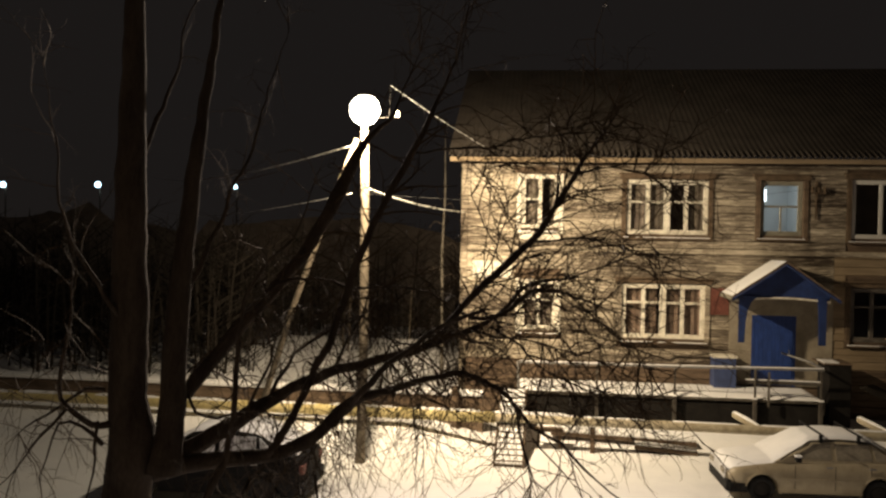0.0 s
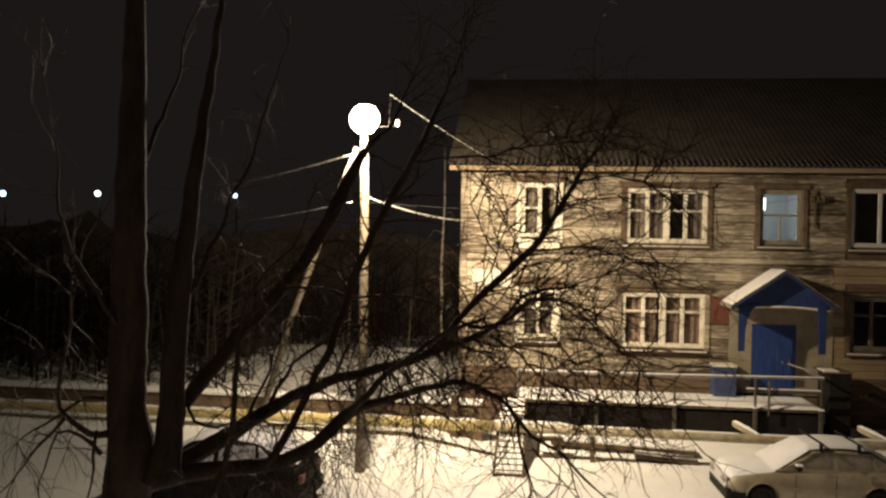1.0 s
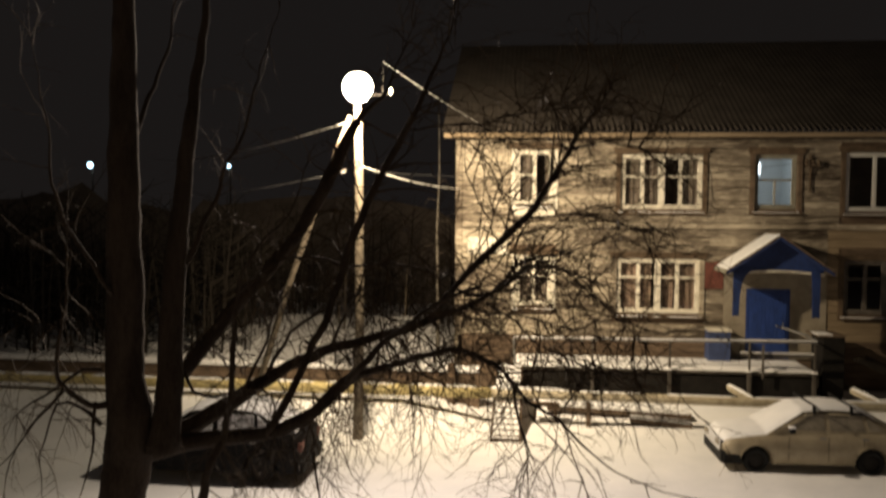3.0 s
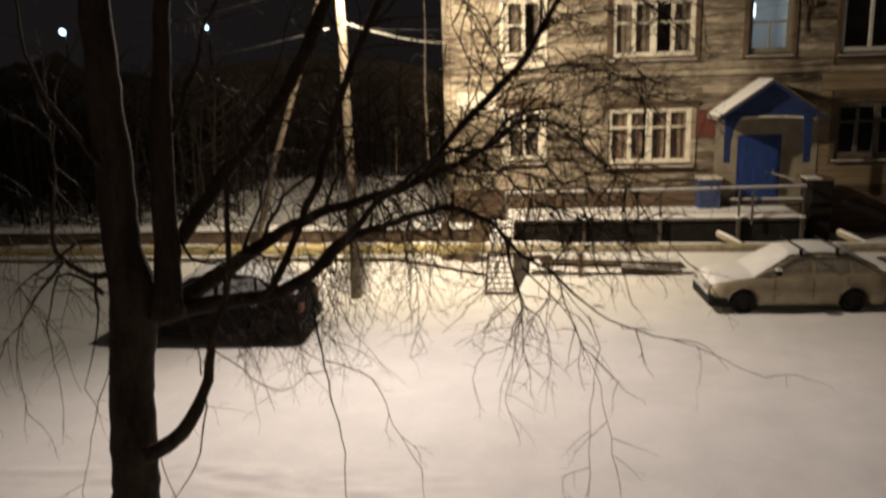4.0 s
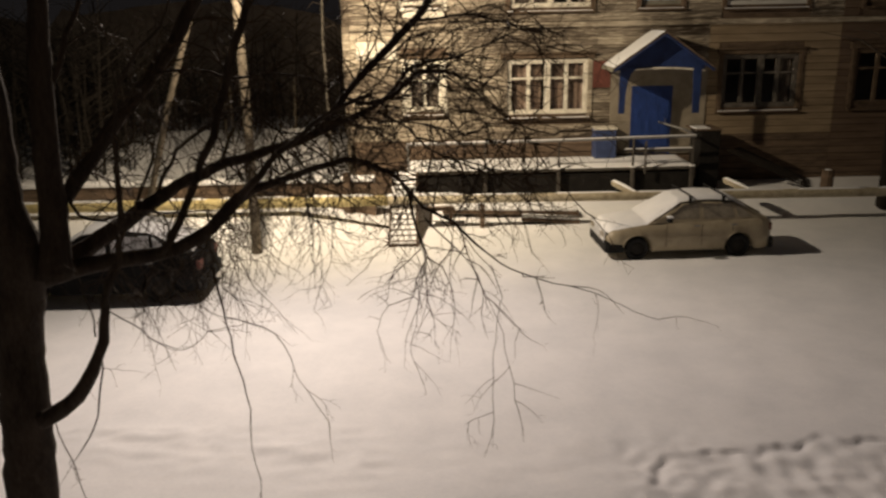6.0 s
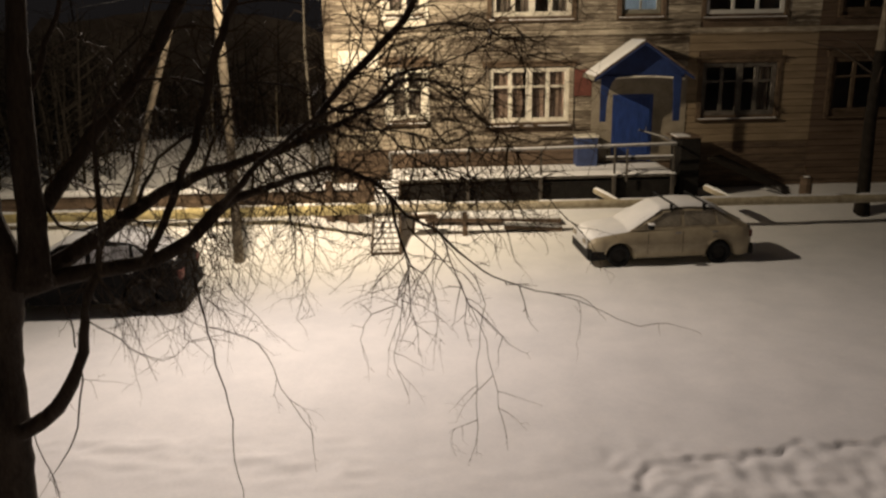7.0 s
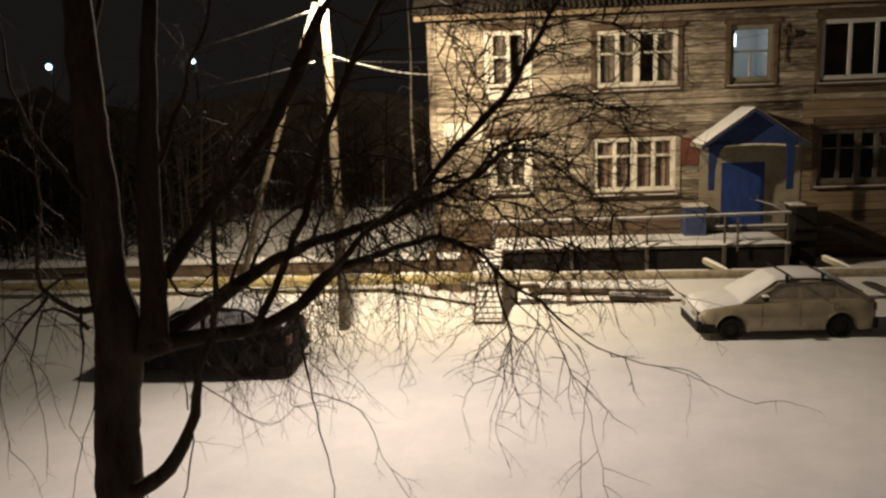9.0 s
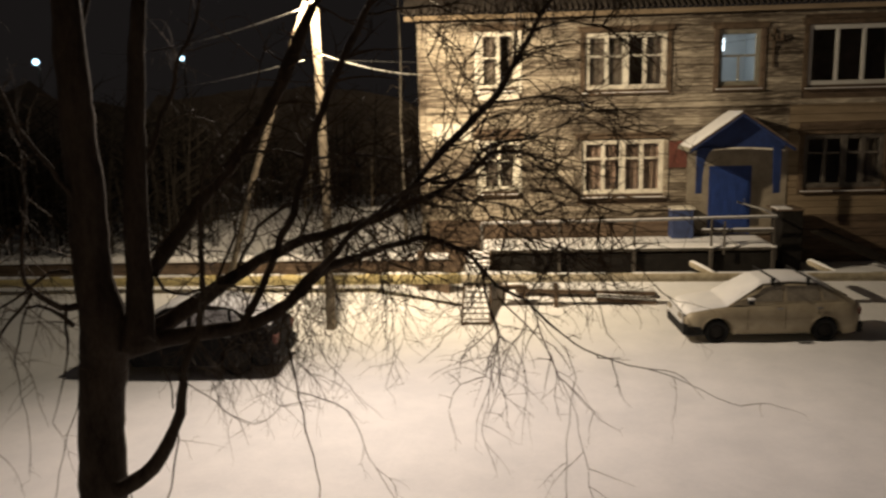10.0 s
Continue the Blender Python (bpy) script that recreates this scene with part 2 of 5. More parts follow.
def build_ground():
    bm = bmesh.new()
    xs = [-700, -300, -120, -60] + [-30 + 0.5 * i for i in range(48)] + [-6 + 0.11 * i for i in range(76)] + [2.35 + 0.05 * i for i in range(93)] + [7.0 + 0.11 * i for i in range(20)] + [9.2 + 0.45 * i for i in range(47)] + [60, 120, 300, 700]
    ys = [-40, -10, 0] + [3 + 0.3 * i for i in range(15)] + [7.5 + 0.05 * i for i in range(50)] + [10.1 + 0.25 * i for i in range(13)] + [13.4 + 0.45 * i for i in range(60)] + [45, 60, 90, 150, 300, 700]
    grid = [[bm.verts.new((x, y, ground_height(x, y) if -31 < x < 31 and -1 < y < 41 else 0.0)) for x in xs] for y in ys]
    for r0, r1 in zip(grid, grid[1:]):
        for i in range(len(xs) - 1):
            bm.faces.new((r0[i], r0[i + 1], r1[i + 1], r1[i]))
    ob = mesh_object("ground", bm, SNOW, smooth=True)
    return tagged(ob, "snow-covered yard lit by a street lamp", "ground", kind="structure")


build_ground()

# ---- the wooden house ----
WALL_Y = 23.6
LEFT, RIGHT, TOP = -2.13, 24.0, 7.42
OPENINGS = {
    "upper_a": (-0.42, 0.66, 5.52, 7.08), "upper_b": (2.58, 4.85, 5.4, 6.95), "stair": (6.28, 7.43, 5.42, 6.95), "upper_c": (8.72, 11.0, 5.38, 7.0),
    "upper_d": (12.7, 14.9, 5.38, 7.0), "lower_a": (-0.4, 0.64, 2.56, 4.04), "lower_b": (2.5, 4.83, 2.42, 3.98), "lower_c": (8.75, 10.95, 2.5, 4.0),
    "lower_d": (12.6, 14.6, 2.5, 4.1), "door": (6.12, 7.32, 1.18, 3.17), "far_up": (16.6, 18.8, 5.38, 7.0), "far_low": (16.6, 18.8, 2.5, 4.0)}

house = thing("house", "two-storey weathered plank house with snow at its foot", "house", at=(0, 0, 0))


def wall_core():
    bm = bmesh.new()
    xs = sorted({LEFT + 0.03, RIGHT, *[v for o in OPENINGS.values() for v in o[:2]]})
    zs = sorted({-0.2, TOP, *[v for o in OPENINGS.values() for v in o[2:]]})
    for x0, x1 in zip(xs, xs[1:]):
        for z0, z1 in zip(zs, zs[1:]):
            cx, cz = (x0 + x1) / 2, (z0 + z1) / 2
            if not any(o[0] < cx < o[1] and o[2] < cz < o[3] for o in OPENINGS.values()):
                box(bm, x0, x1, WALL_Y + 0.03, WALL_Y + 0.2, z0, z1)
    bmesh.ops.remove_doubles(bm, verts=bm.verts, dist=0.001)
    # end walls, back wall, rooms
    box(bm, LEFT + 0.03, LEFT + 0.2, WALL_Y + 0.2, 33.0, -0.2, TOP)
    box(bm, RIGHT - 0.2, RIGHT, WALL_Y + 0.2, 33.0, -0.2, TOP)
    return bm


wall = part("wall", wall_core(), DARKWOOD, house)
rooms = bmesh.new()
box(rooms, LEFT + 0.2, RIGHT - 0.2, 27.0, 27.15, 0.9, TOP)
box(rooms, LEFT + 0.2, RIGHT - 0.2, WALL_Y + 0.2, 27.0, 4.45, 4.65)
box(rooms, LEFT + 0.2, RIGHT - 0.2, WALL_Y + 0.2, 27.0, 0.9, 1.1)
box(rooms, LEFT + 0.2, RIGHT - 0.2, WALL_Y + 0.2, 27.0, TOP - 0.12, TOP - 0.02)
for x in (1.6, 5.7, 8.1, 11.8, 15.8):
    box(rooms, x - 0.06, x + 0.06, WALL_Y + 0.2, 27.0, 1.1, TOP - 0.1)
part("room_wall", rooms, INSIDE, house)
stair = boxes((5.78, 8.02, 26.9, 26.96, 4.66, 7.25), (5.77, 5.82, WALL_Y + 0.2, 26.9, 4.66, 7.25), (7.98, 8.03, WALL_Y + 0.2, 26.9, 4.66, 7.25), (5.82, 7.98, WALL_Y + 0.2, 26.9, 7.2, 7.24))
part("stairwell_wall", stair, BLUEROOM, house, "pale blue painted stairwell wall")


def window(o, columns, vents, mat=WHITE, casing=CASING, curtain=None, depth=0.0, lower_board=False, gap_at=None, sides=None):
    """A wooden window: outer frame, one sash with panes for each column, casing and sill."""
    x0, x1, z0, z1 = o
    y = WALL_Y + 0.03 + depth
    f = 0.07
    fr = boxes((x0, x0 + f, y - 0.02, y + 0.1, z0, z1), (x1 - f, x1, y - 0.02, y + 0.1, z0, z1), (x0 + f, x1 - f, y - 0.02, y + 0.1, z1 - f, z1), (x0 + f, x1 - f, y - 0.02, y + 0.1, z0, z0 + f), bevel=0.006)
    win = part("window", fr, mat, house)
    wide = (x1 - x0 - 2 * f) / columns
    for i in range(columns):
        a, b = x0 + f + i * wide, x0 + f + (i + 1) * wide
        s = 0.045 if mat is PLASTIC else 0.055
        rows = [(a, a + s, y, y + 0.06, z0 + f, z1 - f), (b - s, b, y, y + 0.06, z0 + f, z1 - f), (a + s, b - s, y, y + 0.06, z1 - f - s, z1 - f), (a + s, b - s, y, y + 0.06, z0 + f, z0 + f + s)]
        zv = None
        if vents[i]:
            zv = z1 - f - (z1 - z0) * vents[i]
            rows.append((a + s, b - s, y, y + 0.06, zv - 0.03, zv + 0.03))
        part("sash", boxes(*rows, bevel=0.005), mat, win)
        spans = [(z0 + f + s, z1 - f - s)] if zv is None else [(z0 + f + s, zv - 0.03), (zv + 0.03, z1 - f - s)]
        for p0, p1 in spans:
            pane = part("pane", boxes((a + s - 0.005, b - s + 0.005, y + 0.025, y + 0.031, p0 - 0.005, p1 + 0.005)), GLASS, win)
            pane.visible_shadow = False
    if gap_at:
        for g in gap_at:
            part("mullion", boxes((g - 0.09, g + 0.09, y - 0.035, y + 0.02, z0 + 0.02, z1 - 0.02), bevel=0.008), mat, win)
    if casing:
        c = 0.13
        yo = WALL_Y - 0.05
        for a, b in ((x0 - c, x0 - 0.003), (x1 + 0.003, x1 + c)):
            part("casing", boxes((a, b, yo, WALL_Y + 0.045, z0 - 0.1, z1 + 0.02), bevel=0.01), sides or casing, win)
        cas = boxes((x0 - c - 0.06, x1 + c + 0.06, yo - 0.02, WALL_Y + 0.045, z1 + 0.022, z1 + 0.15), bevel=0.01)
        box(cas, x0 - c - 0.1, x1 + c + 0.1, yo - 0.09, WALL_Y + 0.02, z1 + 0.152, z1 + 0.19)
        part("cornice", cas, casing, win)
        part("sill", boxes((x0 - c, x1 + c, yo - 0.07, WALL_Y + 0.03, z0 - 0.15, z0 - 0.103), bevel=0.008), casing if not lower_board else mat, win)
    if casing and x0 < 12:
        part("sill_snow", boxes((x0 - 0.08, x1 + 0.05, WALL_Y - 0.115, WALL_Y - 0.052, z0 - 0.101, z0 - 0.08), bevel=0.008), SNOW, win)
    if lower_board:
        part("apron", boxes((x0 - 0.05, x1 + 0.05, WALL_Y - 0.03, WALL_Y - 0.001, z0 - 0.34, z0 - 0.16), bevel=0.008), mat, win)
    if curtain:
        for i, (c0, c1, cz) in enumerate(curtain[1]):
            bm = bmesh.new()
            steps = max(6, int((c1 - c0) / 0.03))
            last = None
            for k in range(steps + 1):
                x = c0 + (c1 - c0) * k / steps
                yy = y + 0.16 + 0.02 * math.sin(k * 1.1) + 0.008 * math.sin(k * 2.7 + i)
                row = [bm.verts.new((x, yy, z)) for z in (cz, z1)]
                if last:
                    bm.faces.new((last[0], row[0], row[1], last[1]))
                last = row
            bmesh.ops.solidify(bm, geom=bm.faces[:], thickness=0.004)
            part("curtain", bm, curtain[0], win)
    return win


O = OPENINGS
window(O["upper_a"], 2, (0.42, 0), curtain=(CURTAIN, [(-0.35, 0.1, 5.6), (0.42, 0.58, 5.6)]), lower_board=True, sides=WHITE)
window(O["upper_b"], 4, (0.36, 0.36, 0.36, 0.36), gap_at=(3.715,), curtain=(CURTAIN, [(2.62, 3.1, 5.45), (3.18, 3.62, 5.45), (4.3, 4.78, 5.45)]))
DULL = material("dull_grey_sash", (0.12, 0.115, 0.09), (0.3, 0.28, 0.22), 5, 0.7)
stair_window = window(O["stair"], 1, (0.42,), mat=DULL, depth=0.06, sides=DARKWOOD)
part("bar", boxes((6.83, 6.875, WALL_Y + 0.09, WALL_Y + 0.15, 5.5, 6.22)), DULL, stair_window)
window(O["upper_c"], 3, (0, 0, 0), mat=PLASTIC)
window(O["upper_d"], 3, (0, 0, 0), mat=CASING)
window(O["lower_a"], 2, (0.36, 0.36), curtain=(CURTAIN, [(-0.33, 0.1, 2.6), (0.15, 0.57, 2.6)]), sides=WHITE)
window(O["lower_b"], 4, (0.3, 0.3, 0.3, 0.3), gap_at=(3.66,), curtain=(PINKCURTAIN, [(2.6, 3.1, 2.45), (3.2, 3.5, 2.45), (3.8, 4.2, 2.45), (4.25, 4.75, 2.45)]), sides=PLANK)
# frame colour darkened for the canopy's shadow across this window
window(O["lower_c"], 4, (0.3, 0.3, 0.3, 0.3), mat=material("shaded_grey_paint", (0.03, 0.026, 0.022), (0.16, 0.14, 0.12), 6, 0.7), gap_at=(9.85,), curtain=(CURTAIN, [(10.3, 10.85, 2.6)]))
window(O["lower_d"], 3, (0.3, 0.3, 0.3), mat=CASING)
window(O["far_up"], 3, (0, 0, 0), mat=CASING)
window(O["far_low"], 3, (0, 0, 0), mat=CASING)

# roof: corrugated sheets on a wide eave
roof = bmesh.new()
wave, rise, run = 0.16, 3.7, 6.5
n = int((RIGHT + 0.4 - LEFT + 0.4) / wave * 6)
rows = [[], [], [], [], [], []]
for i in range(n + 1):
    x = LEFT - 0.4 + i * wave / 6
    dz = math.sin(i * math.tau / 6)
    # waves flattened in shape above the eave, so their light and shade fade out
    for k, (d, high) in enumerate(((0.0, 0.04), (0.45, 0.004), (run, 0.004))):
        yy, zz = WALL_Y - 0.5 + d, 7.58 + rise * d / run + high * dz
        rows[k].append(roof.verts.new((x, yy, zz)))
        rows[k + 3].append(roof.verts.new((x, yy, zz - 0.014)))
for i in range(n):
    for k in (0, 1):
        roof.faces.new((rows[k][i], rows[k][i + 1], rows[k + 1][i + 1], rows[k + 1][i]))
        roof.faces.new((rows[k + 3][i + 1], rows[k + 3][i], rows[k + 4][i], rows[k + 4][i + 1]))
    roof.faces.new((rows[0][i + 1], rows[0][i], rows[3][i], rows[3][i + 1]))
part("roof", roof, SLATE, house, "corrugated grey roof sheets")
part("roof_back", boxes((LEFT - 0.4, RIGHT + 0.4, WALL_Y + run - 0.5, 33.4, 7.5, 7.6)), SLATE, house)
part("eave_board", boxes((LEFT - 0.35, RIGHT + 0.3, WALL_Y - 0.44, WALL_Y - 0.4, 7.4, 7.53), bevel=0.006), OCHRE, house)
part("eave_soffit", boxes((LEFT - 0.35, RIGHT + 0.3, WALL_Y - 0.398, WALL_Y + 0.2, 7.425, 7.46)), DARKWOOD, house)
part("corner_board", boxes((LEFT - 0.04, LEFT + 0.16, WALL_Y - 0.045, WALL_Y + 0.02, 0.3, 7.4), bevel=0.01), PLANK, house, "pale corner board")
part("floor_band", boxes((LEFT + 0.17, RIGHT, WALL_Y - 0.055, WALL_Y - 0.005, 4.86, 5.0), bevel=0.01), PLANK, house)

# door and porch
door = part("door", boxes((6.2, 7.24, WALL_Y - 0.02, WALL_Y + 0.05, 1.2, 3.1), bevel=0.01), BLUE, house, "blue painted entrance door")
for i in range(9):
    part("board", boxes((6.215 + i * 0.113, 6.215 + i * 0.113 + 0.106, WALL_Y - 0.035, WALL_Y - 0.021, 1.22, 3.08), bevel=0.004), BLUE, door)
part("handle", bar([(7.13, WALL_Y - 0.04, 2.05), (7.13, WALL_Y - 0.09, 2.07), (7.13, WALL_Y - 0.09, 2.2), (7.13, WALL_Y - 0.04, 2.22)], 0.012, 6), STEEL, door)
part("door_frame", boxes((6.12, 6.197, WALL_Y - 0.03, WALL_Y + 0.15, 1.18, 3.17), (7.243, 7.32, WALL_Y - 0.03, WALL_Y + 0.15, 1.18, 3.17), (6.197, 7.243, WALL_Y - 0.03, WALL_Y + 0.15, 3.103, 3.17), bevel=0.006), BLUE, house)
part("porch_panel", boxes((5.5, 6.117, WALL_Y - 0.03, WALL_Y - 0.004, 1.2, 3.75), (7.323, 8.3, WALL_Y - 0.03, WALL_Y - 0.004, 1.2, 3.75), (6.117, 7.323, WALL_Y - 0.03, WALL_Y - 0.004, 3.173, 3.75)), BEIGE, house, "beige plastered panel round the door")
part("red_panel", boxes((4.97, 5.48, WALL_Y - 0.035, WALL_Y - 0.004, 3.15, 3.9), bevel=0.005), RED, house, "red-brown notice board")


def porch():
    p = thing("porch_canopy", "blue gabled porch canopy with snow on one slope", "canopy", at=(0, 0, 0))
    y0, y1 = 22.3, WALL_Y - 0.06
    rx, rz, lx, lz, ex, ez = 6.63, 4.75, 5.24, 3.78, 8.02, 3.78
    for sx, name in ((lx, "roof_slope"), (ex, "roof_slope")):
        bm = bmesh.new()
        a = [(rx, rz), (sx, lz), (sx, lz - 0.05), (rx, rz - 0.06)]
        v0 = [bm.verts.new((x, y0 - 0.1, z)) for x, z in a]
        v1 = [bm.verts.new((x, y1, z)) for x, z in a]
        for i in range(4):
            bm.faces.new((v0[i], v0[(i + 1) % 4], v1[(i + 1) % 4], v1[i]))
        bm.faces.new(v0)
        bm.faces.new(v1[::-1])
        part(name, bm, DARKWOOD, p)
    # snow on the slope that faces the lamp
    bm = bmesh.new()
    rows = []
    for i in range(13):
        t = i / 12
        row = []
        for k in range(10):
            s = k / 9
            edge = min(1.0, 6 * t, 8 * (1 - t), 8 * s, 8 * (1 - s))
            x, z = rx + (lx - rx) * (0.02 + t * 0.98), rz + (lz - rz) * (0.02 + t * 0.98)
            row.append(bm.verts.new((x, y0 - 0.12 + (y1 - y0 + 0.1) * s, z + 0.012 + 0.05 * edge ** 0.5 + 0.012 * noise.noise(Vector((t * 5, s * 5, 0))))))
        rows.append(row)
    for r0, r1 in zip(rows, rows[1:]):
        for k in range(9):
            bm.faces.new((r0[k], r0[k + 1], r1[k + 1], r1[k]))
    part("snow", bm, SNOW, p, "thin layer of snow", smooth=True)
    # gable with an arched lower edge
    bm = bmesh.new()
    top, low = [], []
    N = 24
    for i in range(N + 1):
        x = lx + 0.16 + (ex - lx - 0.32) * i / N
        zt = rz - 0.07 - abs(x - rx) * (rz - lz) / (rx - lx)
        zl = 3.6 + 0.13 * math.cos((x - rx) / 1.39 * 1.35)
        top.append((x, max(zt, zl + 0.01)))
        low.append((x, zl))
    f0 = [[bm.verts.new((x, yy, z)) for x, z in s] for yy in (y0 + 0.27, y0 + 0.31) for s in (top, low)]
    for i in range(N):
        bm.faces.new((f0[0][i], f0[0][i + 1], f0[1][i + 1], f0[1][i]))
        bm.faces.new((f0[2][i + 1], f0[2][i], f0[3][i], f0[3][i + 1]))
        bm.faces.new((f0[1][i], f0[1][i + 1], f0[3][i + 1], f0[3][i]))
        bm.faces.new((f0[0][i + 1], f0[0][i], f0[2][i], f0[2][i + 1]))
    part("gable", bm, NAVY, p, "blue boarded gable")
    # pale edging along the arch
    bm = bmesh.new()
    tube(bm, [(x, y0 + 0.25, z + 0.01) for x, z in low], 0.03, 6)
    part("edging", bm, WHITE, p)
    for sx, sz in ((lx, lz), (ex, ez)):
        verge = bmesh.new()
        tube(verge, [(rx, y0 - 0.08, rz - 0.1), (sx, y0 - 0.08, sz - 0.09)], 0.035, 4)
        part("verge_board", verge, NAVY, p)
    part("eave_trim", boxes((lx - 0.03, lx, y0 - 0.1, y1, lz - 0.09, lz + 0.02)), DULL, p)
    for x, side in ((lx + 0.24, 1), (ex - 0.24, -1)):
        # a curved spandrel board that narrows downwards
        inner = [(0.5, 3.78), (0.34, 3.62), (0.25, 3.4), (0.2, 3.05), (0.18, 2.52)] if side > 0 else [(0.26, 3.78), (0.24, 3.6), (0.22, 3.36), (0.21, 3.05), (0.2, 2.5)]
        bm = bmesh.new()
        strips = []
        for w, z in inner:
            strips.append([bm.verts.new((x + side * v, yy, z)) for yy in (y0 + 0.2, y0 + 0.26) for v in (0.02, w)])
        for r0, r1 in zip(strips, strips[1:]):
            for p_, q_ in ((0, 1), (1, 3), (3, 2), (2, 0)):
                bm.faces.new((r0[p_], r0[q_], r1[q_], r1[p_]))
        for r in (strips[0], strips[-1]):
            bm.faces.new((r[0], r[1], r[3], r[2]))
        part("spandrel", bm, NAVY, p)
        part("beam", boxes((x - 0.05, x + 0.05, y0 + 0.265, y1, 3.66, 3.78)), NAVY, p)


porch()


def deck():
    d = thing("wooden_deck", "raised wooden walkway along the house with snow on it", "deck", at=(0, 0, 0))
    x0, x1, y0, y1 = -0.42, 7.55, 21.95, WALL_Y - 0.07
    x = x0
    while x < x1 - 0.05:
        part("plank", boxes((x, min(x + 0.19, x1), y0, y1, 1.07, 1.11)), DARKWOOD, d)
        x += 0.198
    bm = bmesh.new()
    nx, ny = 60, 8
    g = [[bm.verts.new((x0 + (x1 - x0) * i / nx, y0 - 0.03 + (y1 - y0 + 0.02) * j / ny, 1.115 + (0.075 if 0 < i < nx and 0 < j < ny else 0.0) + 0.012 * noise.noise(Vector((i * 0.4, j * 0.5, 2))))) for j in range(ny + 1)] for i in range(nx + 1)]
    for i in range(nx):
        for j in range(ny):
            bm.faces.new((g[i][j], g[i + 1][j], g[i + 1][j + 1], g[i][j + 1]))
    part("snow", bm, SNOW, d, "layer of snow on the boards", smooth=True)
    part("fascia", boxes((x0, x1, y0 - 0.045, y0 - 0.005, 1.04, 1.105), bevel=0.006), GREYWOOD, d)
    # near-black sheet that stands in for the shade below the boards
    part("skirt", boxes((x0 + 0.1, x1, y0 + 0.02, y0 + 0.05, 0.0, 0.975)), NEARBLACK, d, "black sheet for the shade under the deck")
    for x in (-0.36, 1.72, 3.75, 5.8, 7.45):
        part("post", boxes((x - 0.045, x + 0.045, y0 - 0.15, y0 - 0.05, 0.0, 1.12), bevel=0.01), GREYWOOD, d)
        part("rail_post", boxes((x - 0.026, x + 0.026, y0 - 0.125, y0 - 0.07, 1.12, 1.9), bevel=0.008), GREYWOOD, d)
        part("snow_cap", boxes((x - 0.07, x + 0.07, y0 - 0.16, y0 - 0.05, 1.122, 1.17), bevel=0.02), SNOW, d)
    rail = part("rail", bar([(-0.4, y0 - 0.1, 1.88), (3.5, y0 - 0.1, 1.9), (7.5, y0 - 0.1, 1.95)], 0.032, 8), STEEL, d)
    part("snow_line", bar([(-0.4, y0 - 0.1, 1.915), (3.5, y0 - 0.1, 1.935), (7.5, y0 - 0.1, 1.985)], 0.02, 6), SNOW, d)
    part("end_rail", bar([(7.5, y0 - 0.1, 1.95), (7.5, 22.8, 2.0), (6.9, 23.4, 2.15)], 0.03, 8), STEEL, d)
    part("low_rail", boxes((5.55, 7.45, y0 - 0.09, y0 - 0.05, 1.52, 1.62), bevel=0.006), GREYWOOD, d)
    part("snow_line", boxes((5.55, 7.45, y0 - 0.1, y0 - 0.04, 1.621, 1.65), bevel=0.01), SNOW, d)
    # the shorter post and lower rail before the door, and a step down at the end
    part("gate_post", boxes((6.1, 6.15, y0 - 0.2, y0 - 0.15, 0.95, 1.86), bevel=0.006), GREYWOOD, d)
    part("end_board", boxes((7.56, 7.6, y0, y1 - 0.4, 0.75, 1.1), bevel=0.006), GREYWOOD, d)
    part("corner_post", bar([(-0.36, y0 - 0.1, 1.1), (-0.4, y0 - 0.1, 1.88)], 0.035, 8), STEEL, d)


deck()


def gangway():
    d = thing("gangway", "snowy wooden gangway with cleats over the pipes", "gangway", at=(0, 0, 0))
    a, b = Vector((-0.5, 18.45, 0.02)), Vector((-0.5, 21.75, 1.12))
    way = (b - a)
    ang = math.atan2(way.z, way.y)
    turn = Matrix.Translation(a) @ Matrix.Rotation(ang, 4, "X")
    L = way.length
    bm = bmesh.new()
    for x in (-0.23, 0.0, 0.23):
        box(bm, x - 0.105, x + 0.105, 0, L, -0.02, 0.03, turn=turn)
    part("board", bm, DARKWOOD, d)
    bm = bmesh.new()
    box(bm, -0.31, 0.31, 0.02, L, 0.031, 0.06, turn=turn, bevel=0.01)
    part("snow", bm, SNOW, d)
    for i in range(14):
        s = 0.08 + i * (L - 0.1) / 14
        bm = bmesh.new()
        box(bm, -0.33, 0.33, s, s + 0.032, 0.05, 0.078, turn=turn)
        part("cleat", bm, DARKWOOD, d)
    for x in (-0.34, 0.34):
        bm = bmesh.new()
        box(bm, x - 0.02, x + 0.02, -0.05, L, -0.08, 0.03, turn=turn)
        part("stringer", bm, DARKWOOD, d)


gangway()


